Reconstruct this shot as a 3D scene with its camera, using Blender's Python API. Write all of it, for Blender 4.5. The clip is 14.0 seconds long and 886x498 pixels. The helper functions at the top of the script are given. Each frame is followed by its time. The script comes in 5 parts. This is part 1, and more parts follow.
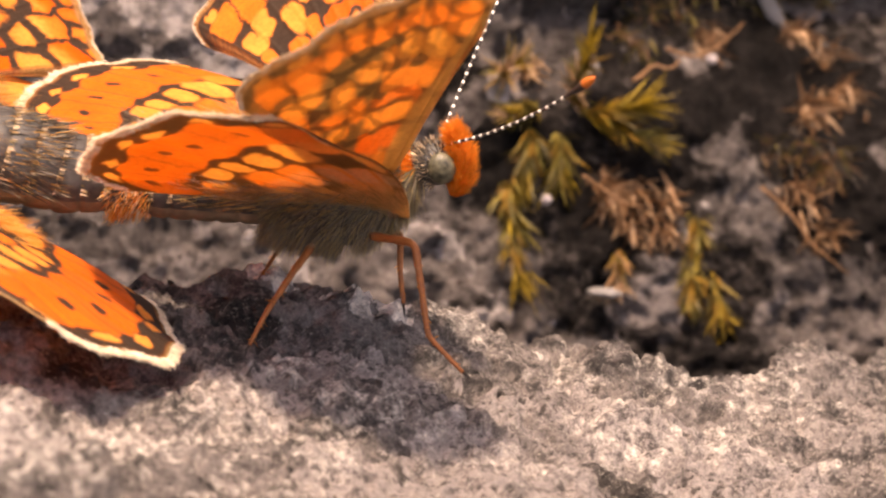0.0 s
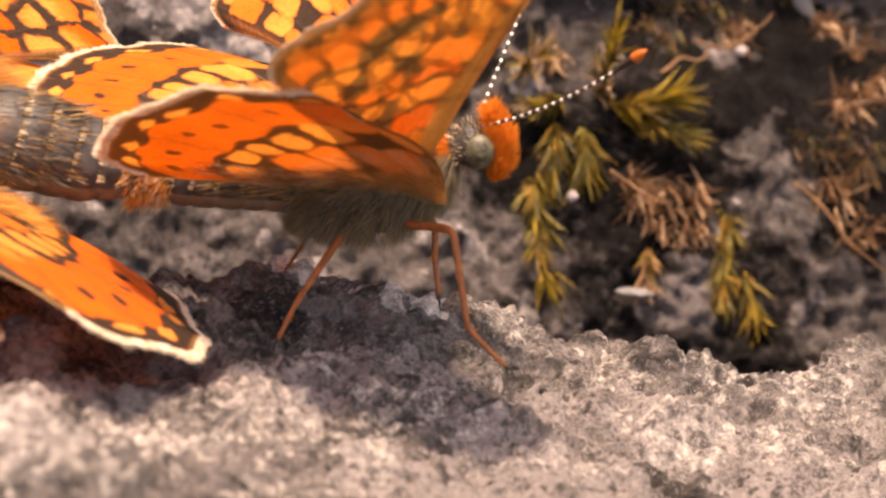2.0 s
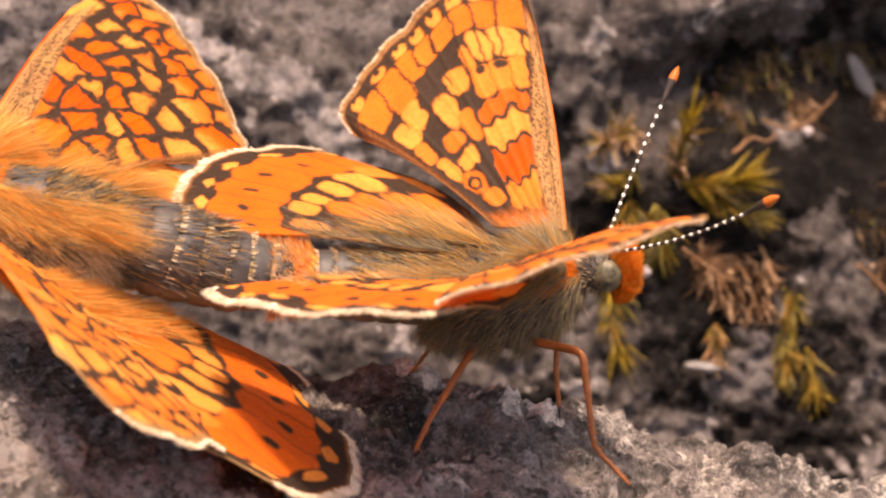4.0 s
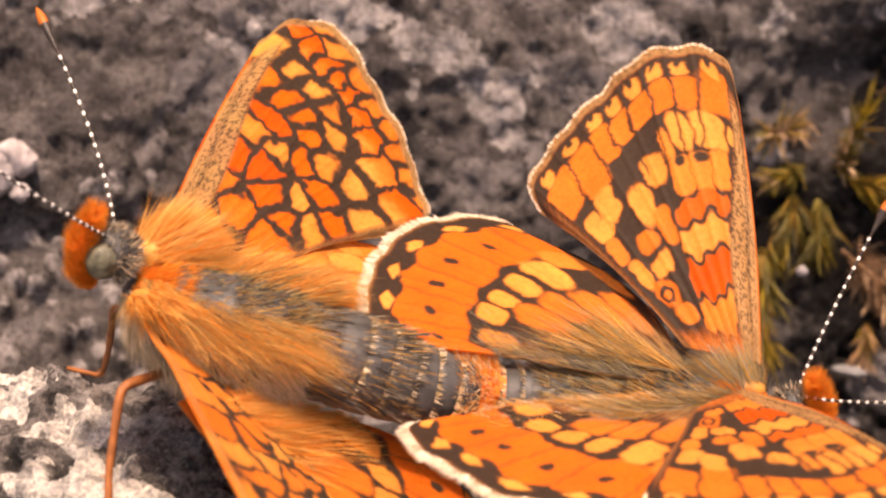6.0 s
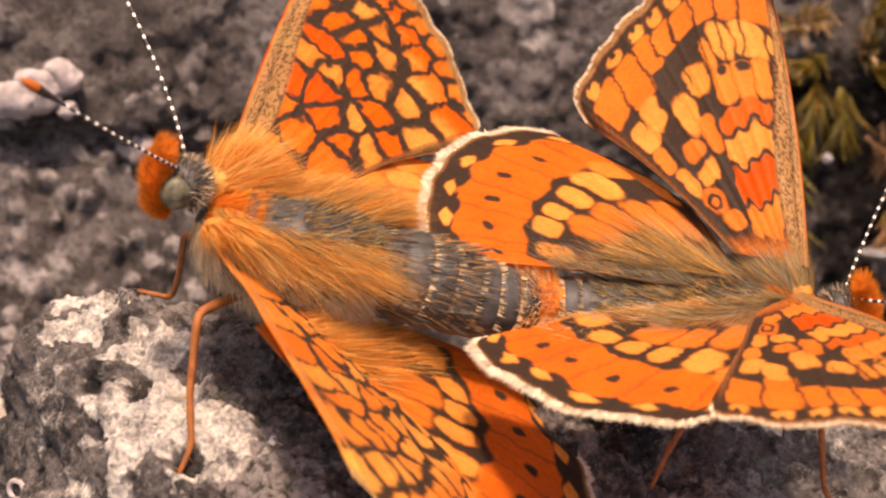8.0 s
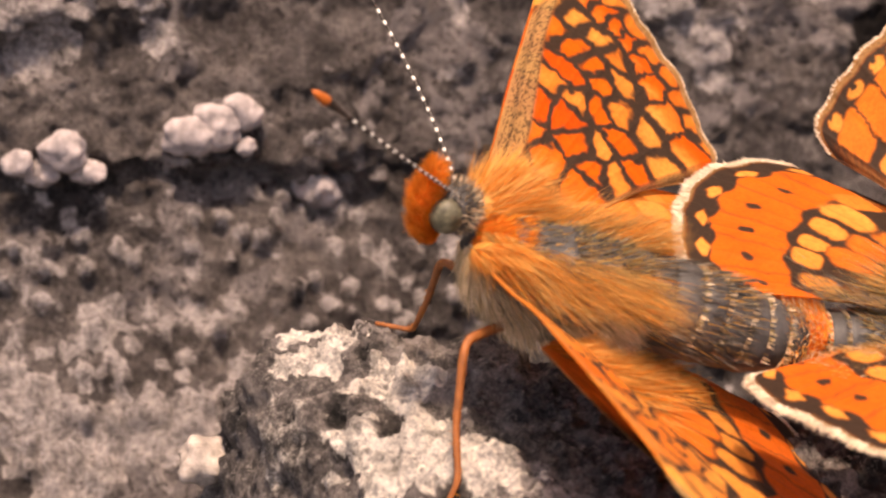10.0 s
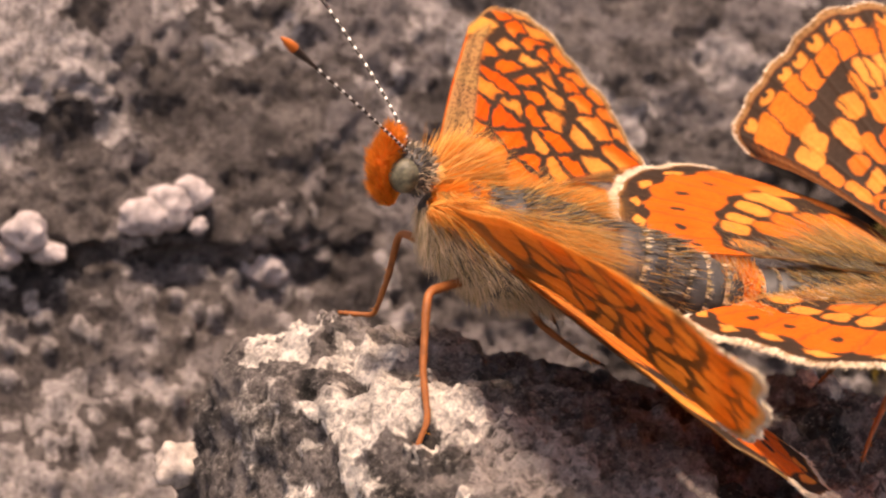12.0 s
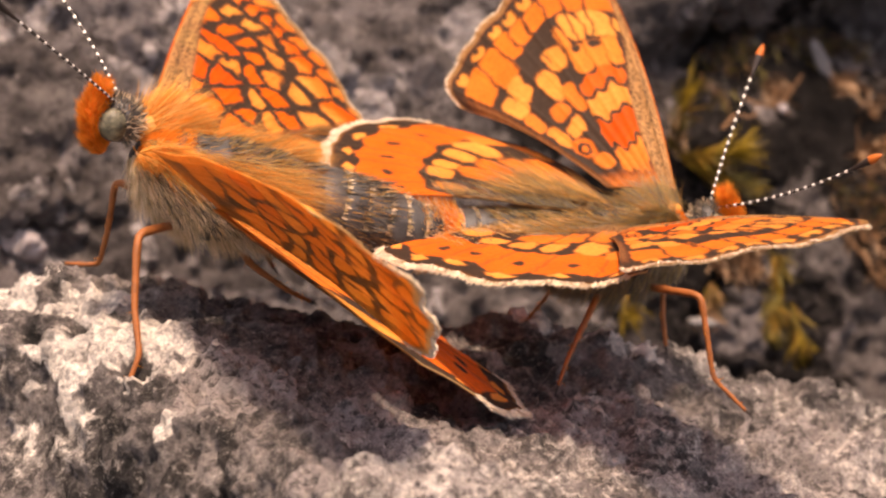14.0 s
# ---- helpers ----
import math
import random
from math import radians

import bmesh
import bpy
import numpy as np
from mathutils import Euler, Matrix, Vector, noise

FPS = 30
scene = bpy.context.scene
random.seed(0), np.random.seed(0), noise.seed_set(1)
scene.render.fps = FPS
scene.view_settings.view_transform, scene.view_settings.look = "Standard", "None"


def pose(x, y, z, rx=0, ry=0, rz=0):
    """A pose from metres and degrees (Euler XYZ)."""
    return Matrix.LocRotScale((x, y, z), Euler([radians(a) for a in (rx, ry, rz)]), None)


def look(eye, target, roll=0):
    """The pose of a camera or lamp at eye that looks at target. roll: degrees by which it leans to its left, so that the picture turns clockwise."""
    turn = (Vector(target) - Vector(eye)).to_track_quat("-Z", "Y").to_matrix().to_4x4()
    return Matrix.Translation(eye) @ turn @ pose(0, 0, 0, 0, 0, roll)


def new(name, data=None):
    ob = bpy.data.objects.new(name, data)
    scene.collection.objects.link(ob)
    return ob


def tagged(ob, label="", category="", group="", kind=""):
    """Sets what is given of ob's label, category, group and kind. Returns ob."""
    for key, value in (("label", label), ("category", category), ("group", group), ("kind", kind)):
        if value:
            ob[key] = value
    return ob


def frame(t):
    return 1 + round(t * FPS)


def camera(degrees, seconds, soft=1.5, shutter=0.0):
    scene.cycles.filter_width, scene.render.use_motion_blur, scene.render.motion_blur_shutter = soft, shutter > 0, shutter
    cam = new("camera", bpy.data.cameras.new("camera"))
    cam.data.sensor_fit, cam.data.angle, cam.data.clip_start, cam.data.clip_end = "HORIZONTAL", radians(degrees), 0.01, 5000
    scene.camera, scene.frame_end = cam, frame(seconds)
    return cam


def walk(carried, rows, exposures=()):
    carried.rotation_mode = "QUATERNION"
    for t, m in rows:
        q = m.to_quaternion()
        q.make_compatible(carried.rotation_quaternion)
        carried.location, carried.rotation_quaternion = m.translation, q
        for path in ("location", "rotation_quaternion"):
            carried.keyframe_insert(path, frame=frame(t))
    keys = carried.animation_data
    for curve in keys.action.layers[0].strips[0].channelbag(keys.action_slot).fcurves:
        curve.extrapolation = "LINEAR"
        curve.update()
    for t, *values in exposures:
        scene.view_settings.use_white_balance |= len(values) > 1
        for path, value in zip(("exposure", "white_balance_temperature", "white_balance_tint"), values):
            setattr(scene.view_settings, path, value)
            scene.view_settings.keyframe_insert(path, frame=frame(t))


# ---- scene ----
# All lengths below are in millimetres; MM turns them into metres.
MM = 0.001
cam = camera(21.59, 14.0, soft=2.2)
cam.data.dof.use_dof = True
cam.data.dof.focus_distance = 0.100
cam.data.dof.aperture_fstop = 100.0

PATH = [
    (0, (21.77, -107.40, 39.42), (15.87, -3.67, 3.28), -3.40),
    (0.5, (21.00, -103.10, 37.74), (14.76, 0.67, 1.78), -3.42),
    (1, (20.39, -102.90, 37.31), (14.56, 0.96, 1.54), -3.32),
    (1.5, (20.11, -102.53, 36.73), (14.65, 1.46, 1.27), -3.34),
    (2, (19.23, -102.70, 36.26), (14.15, 1.46, 1.27), -3.62),
    (2.2, (19.35, -102.89, 36.62), (14.02, 1.20, 1.44), -3.52),
    (4.3, (11.04, -105.44, 46.12), (8.33, -2.29, 8.01), -0.84),
    (4.5, (10.06, -105.35, 47.75), (7.27, -2.76, 8.17), -0.13),
    (5, (6.56, -103.22, 58.51), (5.02, -2.79, 13.67), 1.68),
    (5.5, (4.49, -98.32, 62.11), (0.51, 0.64, 14.24), 2.29),
    (6, (6.08, -94.73, 61.51), (1.00, 1.53, 8.51), 2.64),
    (6.5, (2.13, -94.44, 60.00), (-2.68, 0.70, 4.98), 3.23),
    (7, (5.47, -96.91, 57.09), (-0.57, -2.11, 1.63), 1.37),
    (7.5, (6.57, -96.96, 59.86), (1.49, -3.11, 2.70), 0.95),
    (8, (2.76, -96.55, 65.51), (-0.94, -3.78, 6.52), 1.19),
    (8.5, (-1.23, -94.38, 68.97), (-6.82, -1.68, 10.02), 1.17),
    (9, (-4.04, -91.45, 66.32), (-9.56, 1.26, 7.38), 1.84),
    (9.2, (-6.45, -91.24, 65.83), (-11.13, 1.37, 6.65), 2.12),
    (11.3, (-11.44, -106.47, 52.66), (-8.55, -5.51, 9.11), 0.98),
    (11.5, (-11.08, -107.27, 52.30), (-8.16, -5.77, 10.03), 0.61),
    (12, (-12.57, -109.02, 49.01), (-9.13, -6.30, 9.79), 0.69),
    (12.5, (-7.69, -112.25, 46.46), (-3.41, -10.10, 5.88), 0.04),
    (13, (-4.57, -114.51, 49.20), (0.70, -12.55, 8.25), 0.18),
    (13.5, (-2.31, -116.83, 50.98), (4.22, -15.02, 9.83), 0.41),
    (14, (-5.33, -116.48, 46.88), (3.82, -13.40, 9.58), 0.06),
]
walk(cam, [(t, look(Vector(eye) * MM, Vector(target) * MM, roll)) for t, eye, target, roll in PATH],
     exposures=[(0.0, 1.36, 8300, 25), (2.2, 1.36, 8300, 25), (4.3, 1.25, 8050, 25), (5.5, 1.07, 8050, 25), (6.5, 1.0, 8050, 25), (8.5, 0.79, 8050, 25), (9.2, 0.79, 8050, 25), (11.3, 0.90, 8050, 25), (13.0, 0.90, 8050, 25), (14.0, 0.98, 8050, 25)])

# ---- light: a high sun in a hazy sky ----
SUN_DIR = Vector((0.02, -0.14, 0.990)).normalized()
world = bpy.data.worlds.new("sky")
scene.world = world
world.use_nodes = True
wn = world.node_tree
sky = wn.nodes.new("ShaderNodeTexSky")
sky.sky_type, sky.sun_disc = "NISHITA", False
sky.dust_density = 4.0
sky.sun_elevation = math.asin(SUN_DIR.z)
sky.sun_rotation = math.atan2(SUN_DIR.x, SUN_DIR.y)
wn.links.new(sky.outputs[0], wn.nodes["Background"].inputs[0])
wn.nodes["Background"].inputs[1].default_value = 0.150
sun_data = bpy.data.lights.new("sun", "SUN")
sun_data.energy, sun_data.angle, sun_data.color = 3.45, radians(6), (1.0, 0.88, 0.74)
sun = new("sun", sun_data)
sun.matrix_world = look(SUN_DIR * 1.0, (0, 0, 0))


# ---- materials ----
def material(name):
    m = bpy.data.materials.new(name)
    m.use_nodes = True
    return m, m.node_tree, m.node_tree.nodes["Principled BSDF"]


def node(tree, kind, **values):
    n = tree.nodes.new(kind)
    for key, value in values.items():
        if key in n.inputs:
            n.inputs[key].default_value = value
    return n


def noise_node(tree, coords, scale, detail=6.0, rough=0.6):
    n = node(tree, "ShaderNodeTexNoise", Scale=scale, Detail=detail, Roughness=rough)
    tree.links.new(coords, n.inputs["Vector"])
    return n.outputs["Fac"]


def ramp(tree, fac, stops):
    n = tree.nodes.new("ShaderNodeValToRGB")
    els = n.color_ramp.elements
    while len(els) < len(stops):
        els.new(0.5)
    for el, (at, col) in zip(els, stops):
        el.position, el.color = at, (*col, 1)
    tree.links.new(fac, n.inputs[0])
    return n.outputs[0]


def mix(tree, fac, a, b, mode="MIX"):
    n = tree.nodes.new("ShaderNodeMix")
    n.data_type, n.blend_type = "RGBA", mode
    for sock, value in ((n.inputs[0], fac), (n.inputs[6], a), (n.inputs[7], b)):
        if isinstance(value, (int, float)):
            sock.default_value = value
        elif isinstance(value, tuple):
            sock.default_value = (*value, 1)
        else:
            tree.links.new(value, sock)
    return n.outputs[2]


def bump(tree, bsdf, height, strength, distance):
    n = node(tree, "ShaderNodeBump", Strength=strength, Distance=distance)
    tree.links.new(height, n.inputs["Height"])
    tree.links.new(n.outputs[0], bsdf.inputs["Normal"])
    return n


def object_coords(tree):
    return tree.nodes.new("ShaderNodeTexCoord").outputs["Object"]


def translucent(tree, bsdf, colour, share):
    """Lets part of the light through a thin membrane."""
    t = tree.nodes.new("ShaderNodeBsdfTranslucent")
    if isinstance(colour, tuple):
        t.inputs[0].default_value = (*colour, 1)
    else:
        tree.links.new(colour, t.inputs[0])
    m = node(tree, "ShaderNodeMixShader", Fac=share)
    m.inputs[0].default_value = share
    tree.links.new(bsdf.outputs[0], m.inputs[1])
    tree.links.new(t.outputs[0], m.inputs[2])
    tree.links.new(m.outputs[0], tree.nodes["Material Output"].inputs[0])


def sharpen(tree, value, noise, sway, lo, hi):
    """A mask from the mesh, its rim frayed by a noise."""
    n = node(tree, "ShaderNodeMath")
    n.operation = "MULTIPLY_ADD"
    tree.links.new(noise, n.inputs[0])
    n.inputs[1].default_value = sway
    tree.links.new(value, n.inputs[2])
    half = node(tree, "ShaderNodeMath")
    half.operation = "SUBTRACT"
    tree.links.new(n.outputs[0], half.inputs[0])
    half.inputs[1].default_value = sway * 0.5
    return ramp(tree, half.outputs[0], [(lo, (0, 0, 0)), (hi, (1, 1, 1))])


def rock_material(name, tone, dark, crust, tint, lilac, speck_amount, speck_share, veil_tone, gloss, mottle=0.45):
    """Weathered limestone: speckled grey ground, dark algal patches and painted shade, pale crusts of lichen and a
    porous lilac-grey skin.
    """
    m, tree, b = material(name)
    co = object_coords(tree)
    at = tree.nodes.new("ShaderNodeAttribute")
    at.attribute_name = "pattern"
    sep = tree.nodes.new("ShaderNodeSeparateColor")
    tree.links.new(at.outputs["Color"], sep.inputs[0])
    big, mid, fine = noise_node(tree, co, 130.0, 6, 0.65), noise_node(tree, co, 620.0, 8, 0.75), noise_node(tree, co, 3600.0, 5, 0.8)
    fray = noise_node(tree, co, 1500.0, 7, 0.75)
    base = ramp(tree, mid, [(0.37, dark), (0.45, tuple(mottle * c for c in tone)), (0.52, tone), (0.63, tint)])
    base = mix(tree, 1.0, base, ramp(tree, big, [(0.36, (0.5, 0.49, 0.49)), (0.64, (1.2, 1.17, 1.14))]), "MULTIPLY")
    # fine light and dark grains
    v = node(tree, "ShaderNodeTexVoronoi", Scale=4200.0)
    tree.links.new(co, v.inputs["Vector"])
    pick = tree.nodes.new("ShaderNodeSeparateColor")
    tree.links.new(v.outputs["Color"], pick.inputs[0])
    light = ramp(tree, noise_node(tree, co, 2500.0, 7, 0.85), [(speck_amount, (0, 0, 0)), (speck_amount + 0.07, (speck_share, speck_share, speck_share))])
    base = mix(tree, sharpen(tree, sep.outputs[2], fray, 0.6, 0.42, 0.56), base, mix(tree, ramp(tree, fray, [(0.40, (0, 0, 0)), (0.47, (1, 1, 1))]), tuple(0.35 * c for c in lilac), lilac))
    # second mask channel: algal growth plus shade painted into recesses
    veil = mix(tree, 0.95, base, veil_tone, "MULTIPLY")
    base = mix(tree, sharpen(tree, sep.outputs[1], fray, 1.1, 0.35, 0.7), base, veil)
    base = mix(tree, light, base, tuple(0.6 * c for c in crust))
    skin = mix(tree, ramp(tree, mid, [(0.40, (1, 1, 1)), (0.54, (0, 0, 0))]), crust, tuple(0.48 * c for c in crust))
    skin = mix(tree, ramp(tree, noise_node(tree, co, 1100.0, 6, 0.8), [(0.40, (0.5, 0.5, 0.5)), (0.50, (0, 0, 0))]), skin, tuple(0.5 * c for c in tone))
    base = mix(tree, sharpen(tree, sep.outputs[0], fray, 1.5, 0.36, 0.62), base, skin)
    black = ramp(tree, pick.outputs[1], [(0.86, (0, 0, 0)), (0.90, (0.45, 0.45, 0.45))])
    base = mix(tree, black, base, mix(tree, 1.0, base, (0.3, 0.28, 0.27), "MULTIPLY"))
    grain = ramp(tree, fine, [(0.33, (0.2, 0.19, 0.19)), (0.5, (1, 1, 1)), (0.66, (1.6, 1.55, 1.48))])
    base = mix(tree, 0.65, base, grain, "MULTIPLY")
    tree.links.new(base, b.inputs["Base Color"])
    b.inputs["Roughness"].default_value = 0.8
    b.inputs["Specular IOR Level"].default_value = gloss
    bump(tree, b, mix(tree, 0.3, mix(tree, 0.5, mid, fray), fine), 1.0, 0.0013)
    return m


def plain_material(name, colour, rough=0.6, spread=0.25, scale=900.0, through_share=0.0, island=False, spec=0.3):
    """A colour with a fine uneven grain; island: each loose piece has its own shade."""
    m, tree, b = material(name)
    co = object_coords(tree)
    lo, hi = tuple(c * (1 - spread) for c in colour), tuple(min(1, c * (1 + spread)) for c in colour)
    fac = noise_node(tree, co, scale, 5)
    if island:
        fac = tree.nodes.new("ShaderNodeNewGeometry").outputs["Random Per Island"]
        col = ramp(tree, fac, [(0.0, lo), (1.0, hi)])
    else:
        col = ramp(tree, fac, [(0.3, lo), (0.7, hi)])
    tree.links.new(col, b.inputs["Base Color"])
    b.inputs["Roughness"].default_value = rough
    b.inputs["Specular IOR Level"].default_value = spec
    if not island:
        bump(tree, b, noise_node(tree, co, scale * 3, 4), 0.4, 0.0001)
    if through_share:
        translucent(tree, b, col, through_share)
    return m


def wing_material(name, orange, pale, red, dark, cream, share, clear):
    """Scale colours of a wing laid out by the mesh's own pattern: dark lines, pale and red cells, cream fringe side."""
    m, tree, b = material(name)
    at = tree.nodes.new("ShaderNodeAttribute")
    at.attribute_name = "pattern"
    sep = tree.nodes.new("ShaderNodeSeparateColor")
    tree.links.new(at.outputs["Color"], sep.inputs[0])
    co = object_coords(tree)
    fine = noise_node(tree, co, 4200.0, 4, 0.7)
    mid = noise_node(tree, co, 420.0, 5)
    col = mix(tree, sep.outputs[2], orange, red)
    col = mix(tree, sep.outputs[1], col, pale)
    col = mix(tree, at.outputs["Alpha"], col, cream)
    vary = ramp(tree, mid, [(0.3, (0.82, 0.78, 0.72)), (0.7, (1.08, 1.05, 1.05))])
    col = mix(tree, 1.0, col, vary, "MULTIPLY")
    col = mix(tree, sep.outputs[0], col, dark)
    scales = ramp(tree, fine, [(0.3, (0.72, 0.7, 0.66)), (0.6, (1.08, 1.06, 1.04))])
    col = mix(tree, 0.7, col, scales, "MULTIPLY")
    tree.links.new(col, b.inputs["Base Color"])
    b.inputs["Roughness"].default_value = 0.55
    b.inputs["Specular IOR Level"].default_value = 0.12
    b.inputs["Sheen Weight"].default_value = 0.04
    bump(tree, b, fine, 0.35, 0.00005)
    glow = tree.nodes.new("ShaderNodeGamma")
    tree.links.new(col, glow.inputs[0])
    glow.inputs[1].default_value = clear
    translucent(tree, b, glow.outputs[0], share)
    return m


ROCK = rock_material("limestone", (0.235, 0.21, 0.20), (0.04, 0.037, 0.036), (0.90, 0.825, 0.74), (0.31, 0.28, 0.265), (0.34, 0.30, 0.285), 0.55, 0.6, (0.2, 0.195, 0.19), 0.3)
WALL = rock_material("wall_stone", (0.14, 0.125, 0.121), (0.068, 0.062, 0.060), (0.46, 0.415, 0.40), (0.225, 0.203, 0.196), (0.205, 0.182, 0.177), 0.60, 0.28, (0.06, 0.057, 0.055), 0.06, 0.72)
CRUST = plain_material("pale_lichen", (0.33, 0.285, 0.275), 0.85, 0.45, 1500.0)
WING_UP = wing_material("wing_upper", (0.83, 0.180, 0.009), (0.92, 0.405, 0.085), (0.76, 0.100, 0.005), (0.052, 0.032, 0.021), (0.46, 0.34, 0.15), 0.46, 0.80)
WING_LOW = wing_material("wing_under", (0.84, 0.27, 0.025), (0.92, 0.56, 0.14), (0.74, 0.17, 0.015), (0.16, 0.085, 0.03), (0.80, 0.60, 0.32), 0.66, 0.55)
FRINGE = plain_material("fringe_scales", (0.80, 0.68, 0.52), 0.7, 0.2, through_share=0.3, island=True)
HAIR_RUST = plain_material("rust_hair", (0.72, 0.20, 0.022), 0.5, 0.3, through_share=0.5, island=True)
HAIR_GOLD = plain_material("golden_hair", (0.84, 0.48, 0.15), 0.5, 0.18, through_share=0.5, island=True, spec=0.1)
HAIR_ORANGE = plain_material("orange_hair", (0.74, 0.27, 0.04), 0.5, 0.2, through_share=0.5, island=True, spec=0.1)
HAIR_BUFF = plain_material("buff_hair", (0.55, 0.29, 0.08), 0.5, 0.25, through_share=0.5, island=True, spec=0.1)
HAIR_OLIVE = plain_material("olive_hair", (0.38, 0.29, 0.13), 0.5, 0.35, through_share=0.5, island=True, spec=0.1)
HAIR_GREY = plain_material("grey_hair", (0.24, 0.20, 0.14), 0.5, 0.5, through_share=0.2, island=True, spec=0.1)
HAIR_SLATE = plain_material("slate_hair", (0.15, 0.13, 0.11), 0.5, 0.4, through_share=0.2, island=True, spec=0.1)
HAIR_DARK = plain_material("dark_hair", (0.05, 0.042, 0.035), 0.5, 0.4, island=True, spec=0.1)
HAIR_PALE = plain_material("pale_hair", (0.72, 0.55, 0.36), 0.5, 0.25, through_share=0.3, island=True)
RUST = plain_material("rust_scales", (0.70, 0.17, 0.015), 0.55, 0.3, 1800.0)
TEGULA = plain_material("tegula_scales", (0.46, 0.19, 0.035), 0.6, 0.4, 1800.0)
CUTICLE = plain_material("dark_cuticle", (0.055, 0.050, 0.046), 0.5, 0.5, 1600.0)
BELLY = plain_material("pale_belly", (0.17, 0.13, 0.085), 0.7, 0.35, 1400.0)
EYE = plain_material("eye", (0.095, 0.085, 0.052), 0.42, 0.85, 2600.0, spec=0.45)
LEG = plain_material("leg_scales", (0.27, 0.090, 0.026), 0.45, 0.3, 2500.0)
BLACK = plain_material("antenna_black", (0.03, 0.022, 0.018), 0.4, 0.3)
WHITE = plain_material("antenna_white", (0.78, 0.74, 0.66), 0.6, 0.1)
CLUB = plain_material("antenna_club", (0.42, 0.10, 0.012), 0.5, 0.3)
MOSS = plain_material("moss_leaf", (0.25, 0.165, 0.016), 0.5, 0.7, through_share=0.35, island=True)
MOSS_BROWN = plain_material("moss_brown_leaf", (0.21, 0.115, 0.016), 0.55, 0.6, through_share=0.3, island=True)
MOSS_DARK = plain_material("moss_old_leaf", (0.13, 0.10, 0.02), 0.55, 0.5, through_share=0.25, island=True)
DRY = plain_material("dry_leaf", (0.42, 0.27, 0.16), 0.6, 0.45, through_share=0.2, island=True)
DRY_RED = plain_material("russet_dry_leaf", (0.20, 0.105, 0.05), 0.6, 0.45, through_share=0.2, island=True)
SOIL = plain_material("stony_soil", (0.13, 0.11, 0.085), 0.9, 0.6, 45.0)
PALE_STONE = plain_material("pale_stone", (0.33, 0.285, 0.25), 0.85, 0.5, 1300.0)
GREY_BIT = plain_material("bleached_bit", (0.16, 0.15, 0.145), 0.6, 0.25, 1500.0)


# ---- geometry helpers ----
def lattice(p, salt):
    """Hash of whole-number places, 0 to 1."""
    h = (p[..., 0] * 374761393 + p[..., 1] * 668265263 + p[..., 2] * 1274126177 + salt * 974711) & 0xFFFFFFFF
    h = ((h ^ (h >> 13)) * 1103515245) & 0xFFFFFFFF
    h = ((h ^ (h >> 15)) * 668265263) & 0xFFFFFFFF
    return ((h ^ (h >> 16)) & 0xFFFFFF) / float(0xFFFFFF)


def vnoise(p, salt=0):
    """Smooth noise, -1 to 1, at rows of places."""
    p = np.asarray(p, float)
    i = np.floor(p).astype(np.int64)
    f = p - i
    f = f * f * f * (f * (f * 6 - 15) + 10)
    out = 0.0
    for dx in (0, 1):
        for dy in (0, 1):
            for dz in (0, 1):
                w = (f[..., 0] if dx else 1 - f[..., 0]) * (f[..., 1] if dy else 1 - f[..., 1]) * (f[..., 2] if dz else 1 - f[..., 2])
                out = out + w * lattice(i + np.array([dx, dy, dz]), salt)
    return out * 2 - 1


def fbm(p, octaves=4, gain=0.5, salt=0):
    total, amp = 0.0, 1.0
    for o in range(octaves):
        total = total + amp * vnoise(np.asarray(p) * 2.0**o + 17.3 * o, salt + o)
        amp *= gain
    return total


def grains(p, salt=0):
    """Distance to the nearest of scattered points, one in each unit cell."""
    i = np.floor(p).astype(np.int64)
    best = np.full(p.shape[:-1], 9.0)
    for dx in (-1, 0, 1):
        for dy in (-1, 0, 1):
            for dz in (-1, 0, 1):
                c = i + np.array([dx, dy, dz])
                q = c + np.stack([lattice(c, salt + k) for k in (1, 2, 3)], -1)
                best = np.minimum(best, np.linalg.norm(p - q, axis=-1))
    return best


def soft(x, w):
    """A ramp that starts smoothly at 0."""
    return w * np.logaddexp(0, np.asarray(x) / w)


def step(a, b, x):
    t = np.clip((x - a) / (b - a), 0, 1)
    return t * t * (3 - 2 * t)


def mesh_object(name, verts, faces, mats, parent=None, label="", smooth=True, index=None, pattern=None):
    """Links one mesh; verts in millimetres."""
    me = bpy.data.meshes.new(name)
    me.from_pydata((np.asarray(verts, float) * MM).tolist(), [], faces.tolist() if hasattr(faces, "tolist") else faces)
    for m in mats if isinstance(mats, (list, tuple)) else [mats]:
        me.materials.append(m)
    if index is not None:
        me.polygons.foreach_set("material_index", np.asarray(index, np.int32))
    if smooth:
        me.polygons.foreach_set("use_smooth", np.ones(len(me.polygons), bool))
    if pattern is not None:
        layer = me.attributes.new("pattern", "FLOAT_COLOR", "POINT")
        layer.data.foreach_set("color", np.asarray(pattern, np.float32).ravel())
    me.update()
    ob = new(name, me)
    if parent is not None:
        ob.parent = parent
    if label:
        ob["label"] = label
    return ob


def grid_faces(nu, nv, start=0, flip=False):
    a = (np.arange(nu - 1)[:, None] * nv + np.arange(nv - 1)[None]).ravel() + start
    quads = np.stack([a, a + 1, a + nv + 1, a + nv], 1)
    return quads[:, ::-1] if flip else quads


